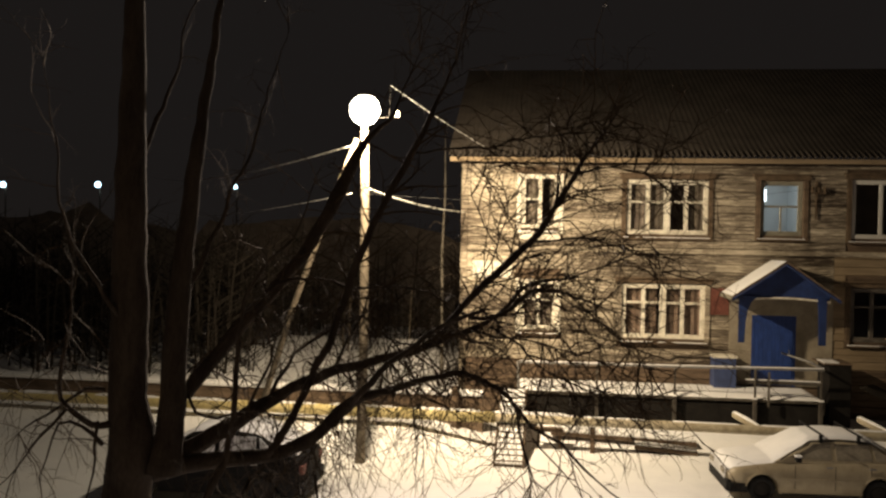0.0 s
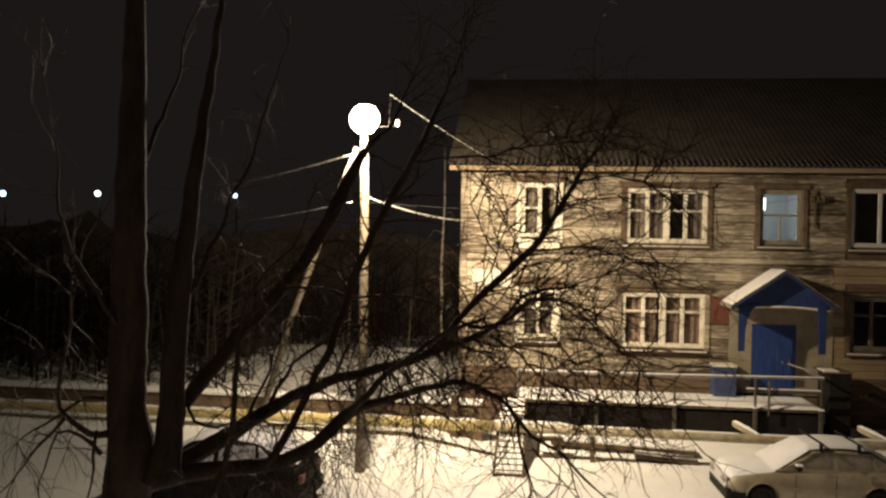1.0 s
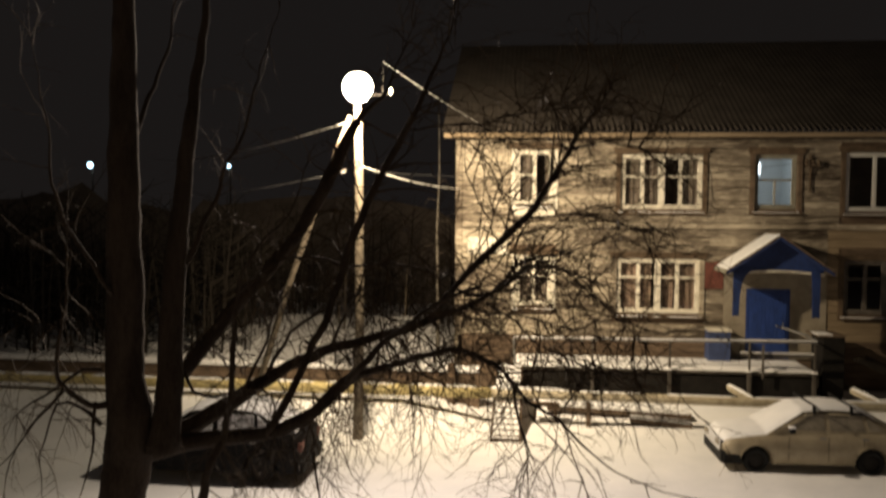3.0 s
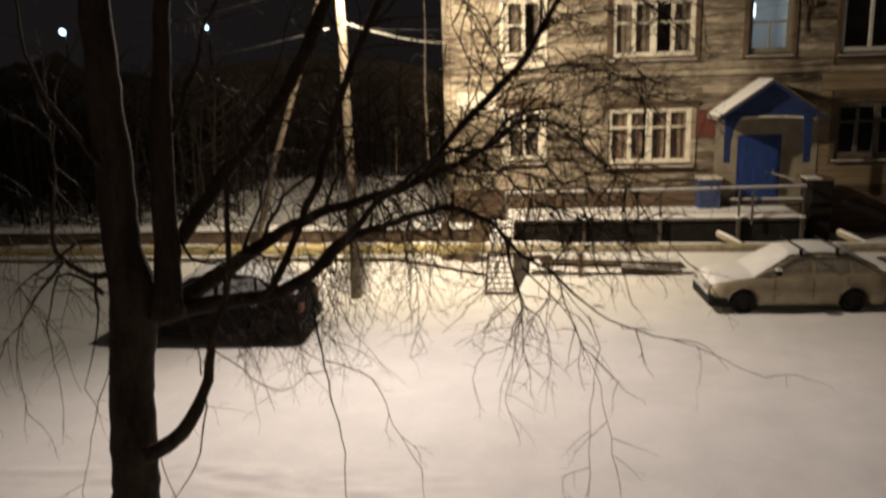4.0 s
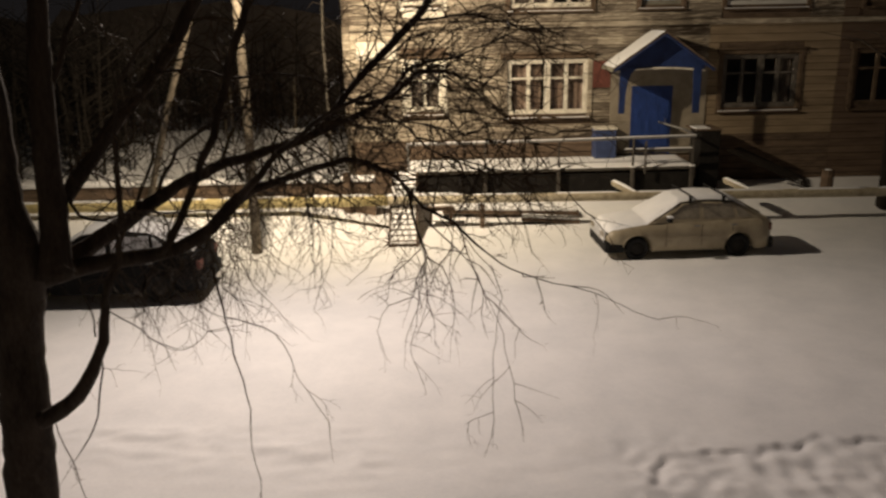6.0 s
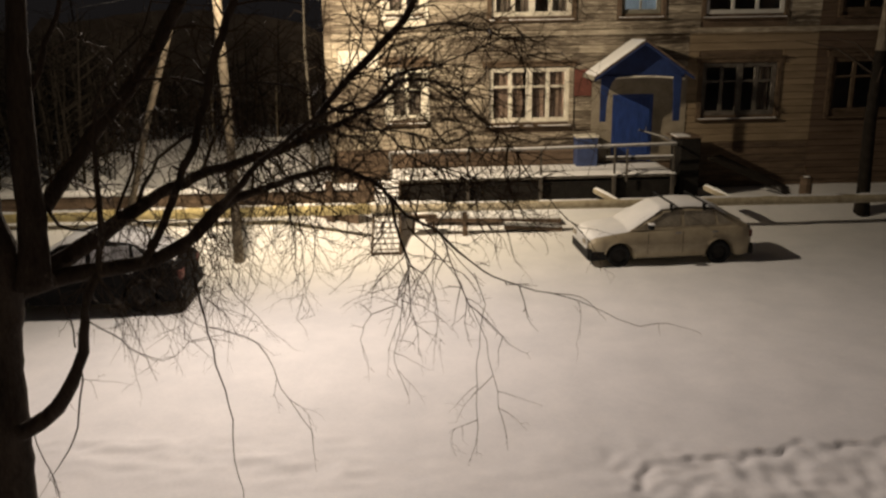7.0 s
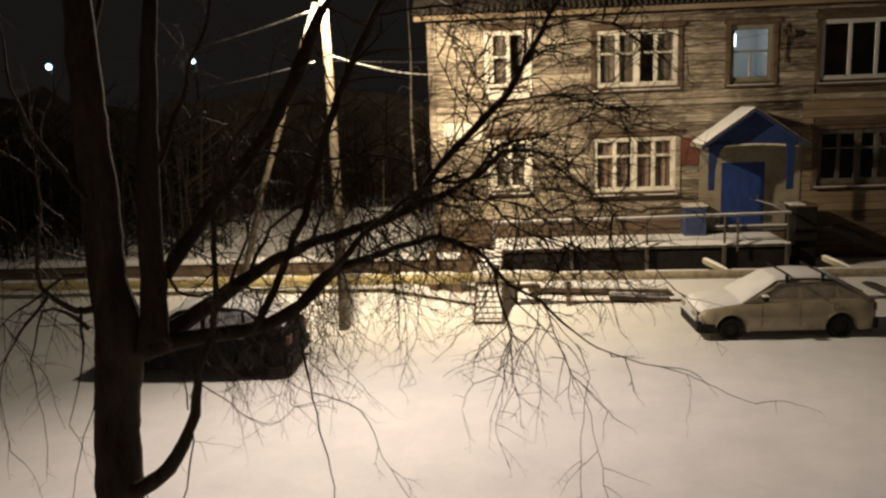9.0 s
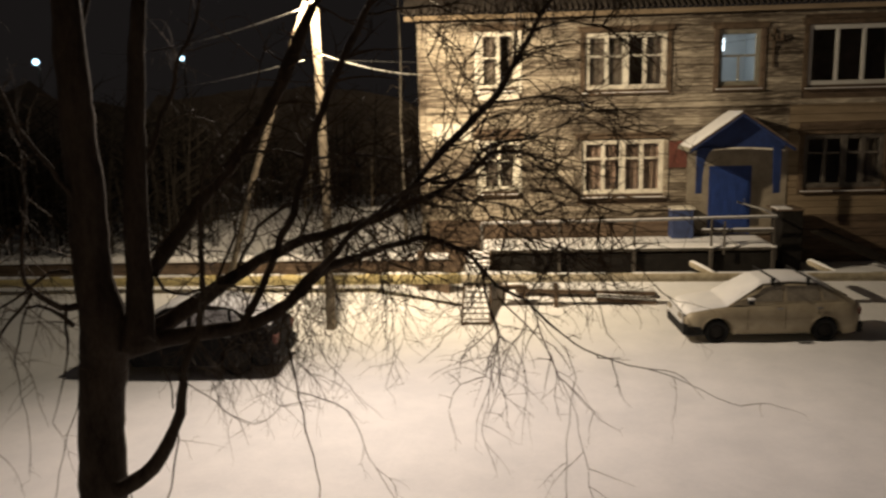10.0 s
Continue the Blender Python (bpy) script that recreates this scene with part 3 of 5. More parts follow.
def pipes():
    p = thing("heating_pipe", "yellowish wrapped heating pipe above the ground with snow", "pipe", at=(0, 0, 0))
    pts = [(-40, 20.3, 0.78), (-12, 20.05, 0.79), (-3, 20.0, 0.78), (-0.9, 20.0, 0.77)]
    part("pipe_run", bar(pts, 0.14, 14), YELLOWPIPE, p, smooth=True)
    pts2 = [(-0.9, 20.0, 0.77), (3, 20.0, 0.76), (11, 20.0, 0.7), (30, 20.0, 0.68)]
    part("pipe_run", bar(pts2, 0.115, 14), PIPE, p, smooth=True)
    for x in (-18, -10.4, 1.5, 16.8):
        part("support", boxes((x - 0.06, x + 0.06, 19.95, 20.07, -0.1, 0.62), bevel=0.01), DARKWOOD, p)
    x = -20.0
    while x < 20:
        s = -0.02 if x < -1 else 0.035 + 0.005 * x
        part("snow_ridge", bar([(x, 20.0, 0.86 - s), (x + 0.3, 20.0, 0.885 - s), (x + 1.7, 20.0, 0.88 - s), (x + 2.1, 20.0, 0.85 - s)], [0.02, 0.055, 0.05, 0.02], 8), SNOW, p)
        x += 2.1 + 0.3 * math.sin(x * 3)
    for x in (4.75, 7.7):
        part("branch", bar([(x + 0.72, 20.0, 0.74), (x + 0.28, 20.62, 0.93), (x + 0.24, 20.67, 0.95), (x + 0.22, 20.7, 0.96)], [0.075, 0.075, 0.065, 0.03], 12), PIPE, p, smooth=True)
        part("snow_ridge", bar([(x + 0.68, 20.06, 0.83), (x + 0.48, 20.34, 0.92), (x + 0.27, 20.64, 1.0), (x + 0.22, 20.7, 0.99)], [0.03, 0.05, 0.045, 0.02], 8), SNOW, p)
    q = thing("timber_trough", "old dark timber pipe casing capped with snow", "pipe casing", at=(0, 0, 0))
    x = -30.0
    while x < -1.3:
        x1 = min(x + 3.4, -1.25)
        part("casing_board", boxes((x, x1 - 0.03, 21.2, 21.6, -0.05, 1.03), bevel=0.015), DARKWOOD, q)
        part("snow", boxes((x, x1 - 0.03, 21.15, 21.63, 1.032, 1.13), bevel=0.03), SNOW, q)
        x = x1
    part("post", boxes((-2.1, -1.9, 20.95, 21.15, -0.1, 1.3), bevel=0.015), DARKWOOD, q)


pipes()

# ---- street lamp on its pole ----


def street_lamp():
    p = thing("street_lamp", "concrete lamp pole with a brightly lit luminaire", "street lamp", at=(0, 0, 0))
    part("pole", bar([(-3.9, 18.15, -0.1), (-3.86, 18.15, 2.8), (-3.88, 18.15, 6.0), (-3.92, 18.15, 7.9)], [0.115, 0.108, 0.1, 0.09], 10), CONCRETE, p, smooth=True)
    part("brace", bar([(-7.15, 19.95, -0.1), (-5.9, 19.2, 3.32), (-4.84, 18.6, 5.81), (-4.1, 18.2, 7.45)], [0.085, 0.075, 0.068, 0.06], 8), CONCRETE, p, smooth=True)
    part("arm", bar([(-3.92, 18.1, 7.7), (-3.86, 17.7, 8.22), (-3.75, 17.3, 8.28)], 0.03, 8), STEEL, p)
    head = bmesh.new()
    bmesh.ops.create_uvsphere(head, u_segments=20, v_segments=10, radius=0.3)
    bmesh.ops.transform(head, matrix=Matrix.Translation((LAMP[0], LAMP[1] + 0.02, LAMP[2] + 0.3)) @ Matrix.Diagonal((0.5, 0.7, 0.22, 1)), verts=head.verts)
    hood = part("luminaire", head, STEEL, p, smooth=True)
    # globe enlarged beyond the real lamp to stand for its glare
    bulb = bmesh.new()
    bmesh.ops.create_uvsphere(bulb, u_segments=24, v_segments=14, radius=0.33)
    bmesh.ops.transform(bulb, matrix=Matrix.Translation(LAMP), verts=bulb.verts)
    glow = material("lit_glare_globe", (0.9, 0.85, 0.7), (0.95, 0.9, 0.8), bump=0, glow=(1.0, 0.9, 0.68, 30.0))
    d = part("diffuser", bulb, glow, p, "glowing warm white globe as wide as the lamp's glare", smooth=True)
    d.visible_shadow = False
    part("crossarm", bar([(-3.92, 18.1, 7.9), (-3.5, 18.1, 7.92), (-3.14, 18.1, 7.93)], 0.006, 6), WHEEL, p)
    part("insulator", bar([(-3.14, 18.1, 7.93), (-3.14, 18.1, 7.96), (-3.14, 18.1, 8.04), (-3.14, 18.1, 8.07)], [0.03, 0.05, 0.045, 0.02], 8), WHITE, p)
    part("mast_rod", bar([(-3.34, 18.1, 7.92), (-3.335, 18.13, 8.3), (-3.33, 18.15, 8.68)], 0.004, 6), WHEEL, p)


street_lamp()
# ---- cars ----


def car(name, label, at, turn, paint, glass, racks=True, size=1.0, snow_end=3.53):
    """A small five-door hatchback, its nose towards -x."""
    c = thing(name, label, "car")
    xf, xr, R = 0.74, 3.2, 0.285

    def sect(x):
        end = min(1.0, max(0.0, x / 0.35), max(0.0, (4.0 - x) / 0.25))
        hw = 0.68 + 0.125 * (1 - (1 - end) ** 2)
        top = 0.68 + 0.2 * min(1.0, max(0.0, x / 1.15)) ** 0.7 if x < 1.15 else 0.88 + 0.05 * min(1.0, (x - 1.15) / 2.3)
        if x < 0.12:
            top -= 0.1 * (1 - x / 0.12)
        if x > 3.8:
            top -= 0.08 * (x - 3.8) / 0.2
        low = 0.2 + 0.06 * (1 - end)
        arch = 0.0
        for xc in (xf, xr):
            if abs(x - xc) < 0.36:
                arch = max(arch, math.sqrt(0.36 ** 2 - (x - xc) ** 2) + 0.27)
        return hw, low, top, max(low, arch)

    stations = sorted({round(4.0 * i / 40, 3) for i in range(41)} | {round(xc + s, 3) for xc in (xf, xr) for s in (-0.36, -0.34, -0.3, -0.24, 0.24, 0.3, 0.34, 0.36)})
    bm = bmesh.new()
    rings = []
    for x in stations:
        hw, low, top, arch = sect(x)
        half = [(0.0, low), (hw * 0.72, low), (hw * 0.74, arch), (hw * 0.98, arch), (hw, max(arch + 0.02, 0.5)), (hw * 0.985, max(arch + 0.04, 0.62)), (hw * 0.95, top - 0.05), (hw * 0.88, top), (0.0, top + 0.025)]
        ring = [bm.verts.new((x, y, z)) for y, z in half] + [bm.verts.new((x, -y, z)) for y, z in half[-2:0:-1]]
        rings.append(ring)
    m = len(rings[0])
    for r0, r1 in zip(rings, rings[1:]):
        for i in range(m):
            bm.faces.new((r0[i], r0[(i + 1) % m], r1[(i + 1) % m], r1[i]))
    bm.faces.new(rings[0])
    bm.faces.new(rings[-1][::-1])
    body = part("body", bm, paint, c, smooth=False)
    for pl in body.data.polygons:
        pl.use_smooth = True

    # cabin
    def roof_z(x):
        if x < 1.78:
            return 0.9 + (x - 1.02) / 0.76 * 0.44
        if x < 3.05:
            return 1.34 + 0.05 * math.sin((x - 1.78) / 1.27 * math.pi)
        return 1.34 - (x - 3.05) / 0.8 * 0.4

    def side_y(z):
        return 0.735 - 0.15 * max(0.0, (z - 0.9)) / 0.45

    bm = bmesh.new()
    rings = []
    for x in [1.02 + 2.83 * i / 28 for i in range(29)]:
        zt = max(roof_z(x), 0.905)
        h = zt - 0.88
        half = [(0.74, 0.88), (side_y(0.88 + h * 0.6), 0.88 + h * 0.6), (side_y(zt) + 0.0, zt - 0.06 * min(1, h * 3)), (side_y(zt) - 0.08, zt), (0.0, zt + 0.02)]
        rings.append([bm.verts.new((x, y, z)) for y, z in half] + [bm.verts.new((x, -y, z)) for y, z in half[-2::-1]])
    for r0, r1 in zip(rings, rings[1:]):
        for i in range(len(r0) - 1):
            bm.faces.new((r0[i], r0[i + 1], r1[i + 1], r1[i]))
    part("cabin", bm, paint, c, smooth=True)

    # side windows, one pane for each door and a quarter light
    for side in (-1, 1):
        for poly in ([(1.42, 0.96), (2.22, 0.96), (2.22, 1.29), (1.86, 1.29)], [(2.32, 0.96), (3.08, 0.96), (3.02, 1.29), (2.32, 1.29)], [(3.16, 0.97), (3.5, 0.97), (3.12, 1.26), (3.1, 1.27)]):
            bm = bmesh.new()
            o = [bm.verts.new((x, side * (side_y(z) + 0.006), z)) for x, z in poly]
            i_ = [bm.verts.new((x, side * (side_y(z) - 0.03), z)) for x, z in poly]
            bm.faces.new(o)
            bm.faces.new(i_[::-1])
            for k in range(4):
                bm.faces.new((o[k], o[(k + 1) % 4], i_[(k + 1) % 4], i_[k]))
            part("side_window", bm, glass, c)
        part("mirror", boxes((1.4, 1.52, side * 0.86 - 0.07, side * 0.86 + 0.07, 0.93, 1.04), bevel=0.025), RUBBER, c)
        for x in (2.08, 2.98):
            part("door_handle", boxes((x, x + 0.14, side * 0.805 - 0.012, side * 0.805 + 0.012, 0.79, 0.83), bevel=0.008), STEEL, c)
        for x in (1.42, 2.27, 3.02):
            part("door_seam", boxes((x, x + 0.008, side * 0.803 - 0.006, side * 0.803 + 0.006, 0.32 if x < 3 else 0.66, 0.84)), RUBBER, c)
        part("trim_strip", boxes((1.12, 2.82, side * 0.806 - 0.008, side * 0.806 + 0.008, 0.5, 0.55), bevel=0.005), paint, c)
        for xc in (xf, xr):
            w = bmesh.new()
            prof = [(0.17, 0.09), (0.24, 0.1), (R - 0.02, 0.085), (R, 0.05), (R, -0.05), (R - 0.02, -0.085), (0.24, -0.1), (0.17, -0.09)]
            ring = [[w.verts.new((xc + r * math.cos(k * math.tau / 24), side * 0.7 + y, R + r * math.sin(k * math.tau / 24))) for r, y in prof] for k in range(24)]
            for k in range(24):
                for j in range(len(prof)):
                    w.faces.new((ring[k][j], ring[k][(j + 1) % len(prof)], ring[(k + 1) % 24][(j + 1) % len(prof)], ring[(k + 1) % 24][j]))
            wheel = part("wheel", w, RUBBER, c, smooth=True)
            part("rim", bar([(xc, side * 0.63, R), (xc, side * 0.75, R), (xc, side * 0.77, R)], [0.165, 0.175, 0.12], 20), WHEEL, wheel)
        part("headlight", boxes((-0.06, 0.1, side * 0.47 - 0.14, side * 0.47 + 0.14, 0.55, 0.65), bevel=0.02), CARGLASS, c)
        # black bumper corner and the shade before the wheel, as one dark block
        part("wing_guard", boxes((0.03, 0.42, side * 0.78 - 0.03, side * 0.78 + 0.03, 0.2, 0.4), bevel=0.012), RUBBER, c)
        part("tail_light", boxes((3.93, 4.01, side * 0.6 - 0.12, side * 0.6 + 0.12, 0.62, 0.8), bevel=0.02), RED, c)
    part("windscreen", rake(1.07, 0.95, 1.72, 1.315, 0.6, 0.52), glass, c)
    part("rear_window", rake(3.72, 1.02, 3.12, 1.325, 0.58, 0.5), glass, c)
    for x in (-0.035, 3.93):
        part("bumper", boxes((x, x + 0.12, -0.76, 0.76, 0.2, 0.46), bevel=0.04), RUBBER, c)
    nose = bmesh.new()
    rows = []
    for k in range(9):
        t = k / 8
        rows.append([nose.verts.new((-0.045 + 0.05 * t * t + 0.008 * noise.noise(Vector((t * 4, j * 0.7, at[0]))), (j / 6 - 1) * (0.71 - 0.05 * t), 0.455 + 0.27 * t)) for j in range(13)])
    for r0, r1 in zip(rows, rows[1:]):
        for j in range(12):
            nose.faces.new((r0[j], r0[j + 1], r1[j + 1], r1[j]))
    bmesh.ops.solidify(nose, geom=nose.faces[:], thickness=0.03)
    part("nose_snow", nose, SNOW, c, "snow stuck to the front", smooth=True)
    for side in (-1, 1):
        part("gutter", bar([(1.12, side * 0.745, 0.93), (1.75, side * 0.625, 1.325), (2.4, side * 0.61, 1.36), (3.05, side * 0.625, 1.325)], 0.014, 5), RUBBER, c)
        part("mirror_snow", boxes((1.39, 1.53, side * 0.86 - 0.075, side * 0.86 + 0.075, 1.042, 1.075), bevel=0.015), SNOW, c)
        part("sill", boxes((1.15, 2.8, side * 0.76 - 0.03, side * 0.76 + 0.03, 0.19, 0.25), bevel=0.01), RUBBER, c)
        for xc in (xf, xr):
            arc = [(xc + 0.365 * math.cos(a), side * 0.8, 0.27 + 0.365 * math.sin(a)) for a in [radians(12 + 12 * k) for k in range(14)]]
            part("arch_lip", bar(arc, 0.02, 6), paint, c)
    if racks:
        for x in (2.02, 2.82):
            part("roof_bar", boxes((x - 0.025, x + 0.025, -0.72, 0.72, 1.47, 1.5), bevel=0.008), RUBBER, c)
            for s in (-0.58, 0.58):
                part("rack_foot", boxes((x - 0.03, x + 0.03, s - 0.03, s + 0.03, 1.3, 1.47)), RUBBER, c)
    # snow lying on the hood, screen and roof
    bm = bmesh.new()
    rows = []
    xs = [0.0, 0.012] + [0.03 + (snow_end - 0.03) * i / 56 for i in range(57)]
    for x in xs:
        z = sect(x)[2] + 0.02 if x < 1.02 else max(roof_z(x), sect(x)[2]) + 0.02
        hw = sect(x)[0] * 0.9 if x < 1.02 else (0.78 - 0.13 * min(1.0, (z - 0.9) / 0.4))
        if 1.02 <= x < 1.78:
            hw = 0.72 - 0.13 * (x - 1.02) / 0.76
        elif x >= 1.78:
            hw = 0.56
        if x < 0.02:
            z -= 0.1 if x == 0.0 else 0.04
        row = []
        for k in range(17):
            s = k / 8 - 1
            e = (1 - abs(s) ** 6)
            fade = min(1.0, (x + 0.05) / 0.12, (snow_end - x) / 0.12)
            row.append(bm.verts.new((x, s * hw, z - 0.03 * (1 - e) + (0.006 + 0.055 * max(0.0, e) ** 0.6 * max(0.05, fade)) + 0.012 * noise.noise(Vector((x * 3, s * 3, at[0]))) * e)))
        rows.append(row)
    for r0, r1 in zip(rows, rows[1:]):
        for k in range(16):
            bm.faces.new((r0[k], r0[k + 1], r1[k + 1], r1[k]))
    part("snow", bm, SNOW, c, "layer of fresh snow", smooth=True)
    c.matrix_world = Matrix.Translation(at) @ Matrix.Rotation(radians(turn), 4, "Z") @ Matrix.Scale(size, 4)
    return c


def rake(x0, z0, x1, z1, y0, y1):
    """A sloping pane between a lower and an upper edge."""
    bm = bmesh.new()
    sign = 1 if x1 > x0 else -1
    o = [(x0 - 0.03 * sign, -y0, z0 + 0.02), (x0 - 0.03 * sign, y0, z0 + 0.02), (x1 - 0.03 * sign, y1, z1 + 0.02), (x1 - 0.03 * sign, -y1, z1 + 0.02)]
    a = [bm.verts.new(p) for p in o]
    b = [bm.verts.new((p[0] + 0.05 * sign, p[1], p[2] - 0.05)) for p in o]
    bm.faces.new(a)
    bm.faces.new(b[::-1])
    for k in range(4):
        bm.faces.new((a[k], a[(k + 1) % 4], b[(k + 1) % 4], b[k]))
    return bm


car("parked_car", "beige hatchback with a roof rack under fresh snow", (3.98, 17.66, -0.02), 2, CARPAINT, CARGLASS, size=0.93)
car("parked_car", "dark hatchback with snow on its roof beside the tree", (-8.35, 15.75, 0), 0, DARKPAINT, FROST, racks=False, snow_end=3.85)

# ---- the tree before the window ----
tree = thing("tree", "bare birch tree with dark bark and hanging twigs", "tree", at=(-3.3, 6.0, 0.0))
BOUGHS = []


def curve_through(rows, step=0.09):
    """A smooth line through rows of x, y, z, radius."""
    pts = [Vector(r) for r in rows]
    out = []
    for i in range(len(pts) - 1):
        p0, p1, p2, p3 = pts[max(i - 1, 0)], pts[i], pts[i + 1], pts[min(i + 2, len(pts) - 1)]
        n = max(2, int((p2 - p1).length / step))
        for k in range(n):
            t = k / n
            out.append(0.5 * (2 * p1 + (p2 - p0) * t + (2 * p0 - 5 * p1 + 4 * p2 - p3) * t * t + (3 * p1 - p0 - 3 * p2 + p3) * t ** 3))
    out.append(pts[-1])
    return out


def limb(name, rows):
    line = curve_through(rows)
    for i, p in enumerate(line):
        wob = 0.03 if p[3] < 0.05 else 0.015
        if p[3] < 0.028:
            w = noise.noise_vector(Vector((p[0] * 1.8, p[1] * 1.8 + 3 * len(BOUGHS), p[2] * 1.8)))
            p = p + Vector((w.x, w.y, w.z, 0)) * 0.07 * min(1.0, i / 8)
        v = noise.noise_vector(Vector((p[0] * 5, p[1] * 5 + len(BOUGHS), p[2] * 5)))
        line[i] = Vector((p[0] + wob * v.x, p[1] + wob * v.y, p[2] + wob * v.z, max(0.0025, p[3] * (1 + 0.1 * noise.noise(Vector((p[0] * 9, p[2] * 9, 3.0)))))))
    for p in line:
        if p[3] < 0.06:
            p[3] = max(0.0024, p[3] * (0.45 + 0.55 * p[3] / 0.06) * (1.0 if p[2] > 3.75 or p[3] > 0.025 else 0.75 if p[2] > 3.3 else 0.55))
    thick = max(p[3] for p in line)
    bm = bmesh.new()
    tube(bm, [p[:3] for p in line], [p[3] for p in line], 14 if thick > 0.08 else 8)
    ob = part(name, bm, BARK, tree, smooth=True)
    ob.matrix_parent_inverse = Matrix.Translation((3.3, -6.0, 0.0))
    BOUGHS.append(line)


limb("trunk", [(-3.4, 6.0, -0.1, 0.29), (-3.4, 6.0, 0.3, 0.23), (-3.36, 6.0, 1.3, 0.185)])
limb("leader", [(-3.36, 6.00, 1.23, 0.205), (-3.26, 6.00, 2.27, 0.192), (-3.20, 6.00, 2.99, 0.177), (-3.12, 6.00, 3.48, 0.192), (-3.12, 6.00, 3.76, 0.172), (-3.16, 6.00, 4.02, 0.147), (-3.15, 6.00, 4.65, 0.142), (-3.15, 6.00, 5.27, 0.128), (-3.14, 6.00, 5.97, 0.110), (-3.13, 6.00, 6.67, 0.088), (-3.12, 6.00, 7.63, 0.061), (-3.09, 6.00, 8.63, 0.031)])
limb("leader", [(-2.85, 6.00, 3.43, 0.133), (-2.81, 6.04, 3.85, 0.107), (-2.80, 6.07, 4.38, 0.094), (-2.78, 6.11, 4.91, 0.085), (-2.75, 6.15, 5.36, 0.072), (-2.70, 6.19, 5.90, 0.059), (-2.62, 6.22, 6.49, 0.045), (-2.54, 6.26, 7.18, 0.032), (-2.47, 6.30, 7.82, 0.018)])
limb("limb", [(-3.08, 6.20, 3.39, 0.092), (-2.77, 6.24, 3.55, 0.078), (-2.46, 6.27, 3.73, 0.069), (-2.14, 6.31, 3.94, 0.059), (-1.83, 6.34, 4.12, 0.050), (-1.46, 6.38, 4.25, 0.046), (-1.10, 6.41, 4.34, 0.041), (-0.79, 6.45, 4.46, 0.039), (-0.49, 6.49, 4.57, 0.034), (-0.29, 6.52, 4.68, 0.027), (-0.11, 6.56, 4.85, 0.023), (0.07, 6.59, 4.93, 0.021), (0.29, 6.63, 4.97, 0.015), (0.52, 6.66, 5.10, 0.011), (0.75, 6.70, 5.21, 0.007)])
limb("limb", [(-3.11, 6.15, 3.35, 0.091), (-2.71, 6.10, 3.47, 0.072), (-2.28, 6.05, 3.55, 0.062), (-1.90, 6.00, 3.64, 0.056), (-1.61, 5.95, 3.80, 0.054), (-1.35, 5.90, 4.05, 0.051), (-1.04, 5.85, 4.18, 0.037), (-0.80, 5.80, 4.27, 0.031), (-0.57, 5.75, 4.33, 0.028), (-0.37, 5.70, 4.31, 0.026), (-0.20, 5.65, 4.25, 0.024), (-0.10, 5.60, 4.09, 0.020), (-0.04, 5.55, 3.89, 0.016), (0.02, 5.50, 3.71, 0.010)])
limb("limb", [(-1.33, 5.80, 4.07, 0.033), (-1.15, 5.76, 4.25, 0.033), (-1.02, 5.72, 4.41, 0.028), (-0.81, 5.68, 4.56, 0.026), (-0.57, 5.64, 4.70, 0.024), (-0.37, 5.60, 4.79, 0.022)])
limb("limb", [(-2.80, 6.25, 3.99, 0.064), (-2.59, 6.34, 4.29, 0.060), (-2.34, 6.44, 4.62, 0.061), (-1.99, 6.54, 5.04, 0.056), (-1.79, 6.63, 5.38, 0.057), (-1.64, 6.72, 5.72, 0.060), (-1.51, 6.82, 6.03, 0.049), (-1.47, 6.92, 6.16, 0.034), (-1.30, 7.01, 6.31, 0.022), (-1.18, 7.11, 6.60, 0.015), (-1.10, 7.20, 6.97, 0.008)])
limb("limb", [(-0.78, 6.40, 4.47, 0.032), (-0.58, 6.46, 4.74, 0.036), (-0.39, 6.51, 4.94, 0.039), (-0.17, 6.57, 5.15, 0.039), (0.03, 6.62, 5.35, 0.037), (0.17, 6.68, 5.60, 0.032), (0.33, 6.73, 5.84, 0.028), (0.48, 6.79, 6.08, 0.023), (0.60, 6.84, 6.27, 0.016), (0.68, 6.90, 6.47, 0.009)])
limb("limb", [(0.17, 6.70, 5.60, 0.019), (0.16, 6.77, 5.79, 0.015), (0.20, 6.83, 6.01, 0.011), (0.26, 6.90, 6.24, 0.006)])
limb("limb", [(-0.60, 6.45, 4.71, 0.023), (-0.38, 6.43, 4.67, 0.025), (-0.20, 6.41, 4.76, 0.027), (-0.02, 6.39, 4.90, 0.031), (0.12, 6.36, 4.94, 0.022), (0.28, 6.34, 4.92, 0.013), (0.50, 6.32, 4.85, 0.009), (0.71, 6.30, 4.73, 0.005)])
limb("limb", [(-2.00, 5.90, 3.63, 0.039), (-1.87, 5.97, 3.82, 0.039), (-1.65, 6.04, 4.29, 0.039), (-1.50, 6.11, 4.68, 0.039), (-1.34, 6.18, 5.17, 0.040), (-1.19, 6.25, 5.56, 0.038), (-1.00, 6.32, 5.93, 0.036), (-0.86, 6.39, 6.24, 0.029), (-0.73, 6.46, 6.53, 0.020), (-0.65, 6.53, 6.86, 0.014), (-0.58, 6.60, 7.25, 0.007)])
limb("limb", [(-1.00, 6.55, 5.99, 0.016), (-0.69, 6.60, 6.04, 0.015), (-0.42, 6.65, 6.02, 0.014), (-0.14, 6.70, 6.11, 0.013), (0.23, 6.75, 6.20, 0.009), (0.43, 6.80, 6.28, 0.005)])
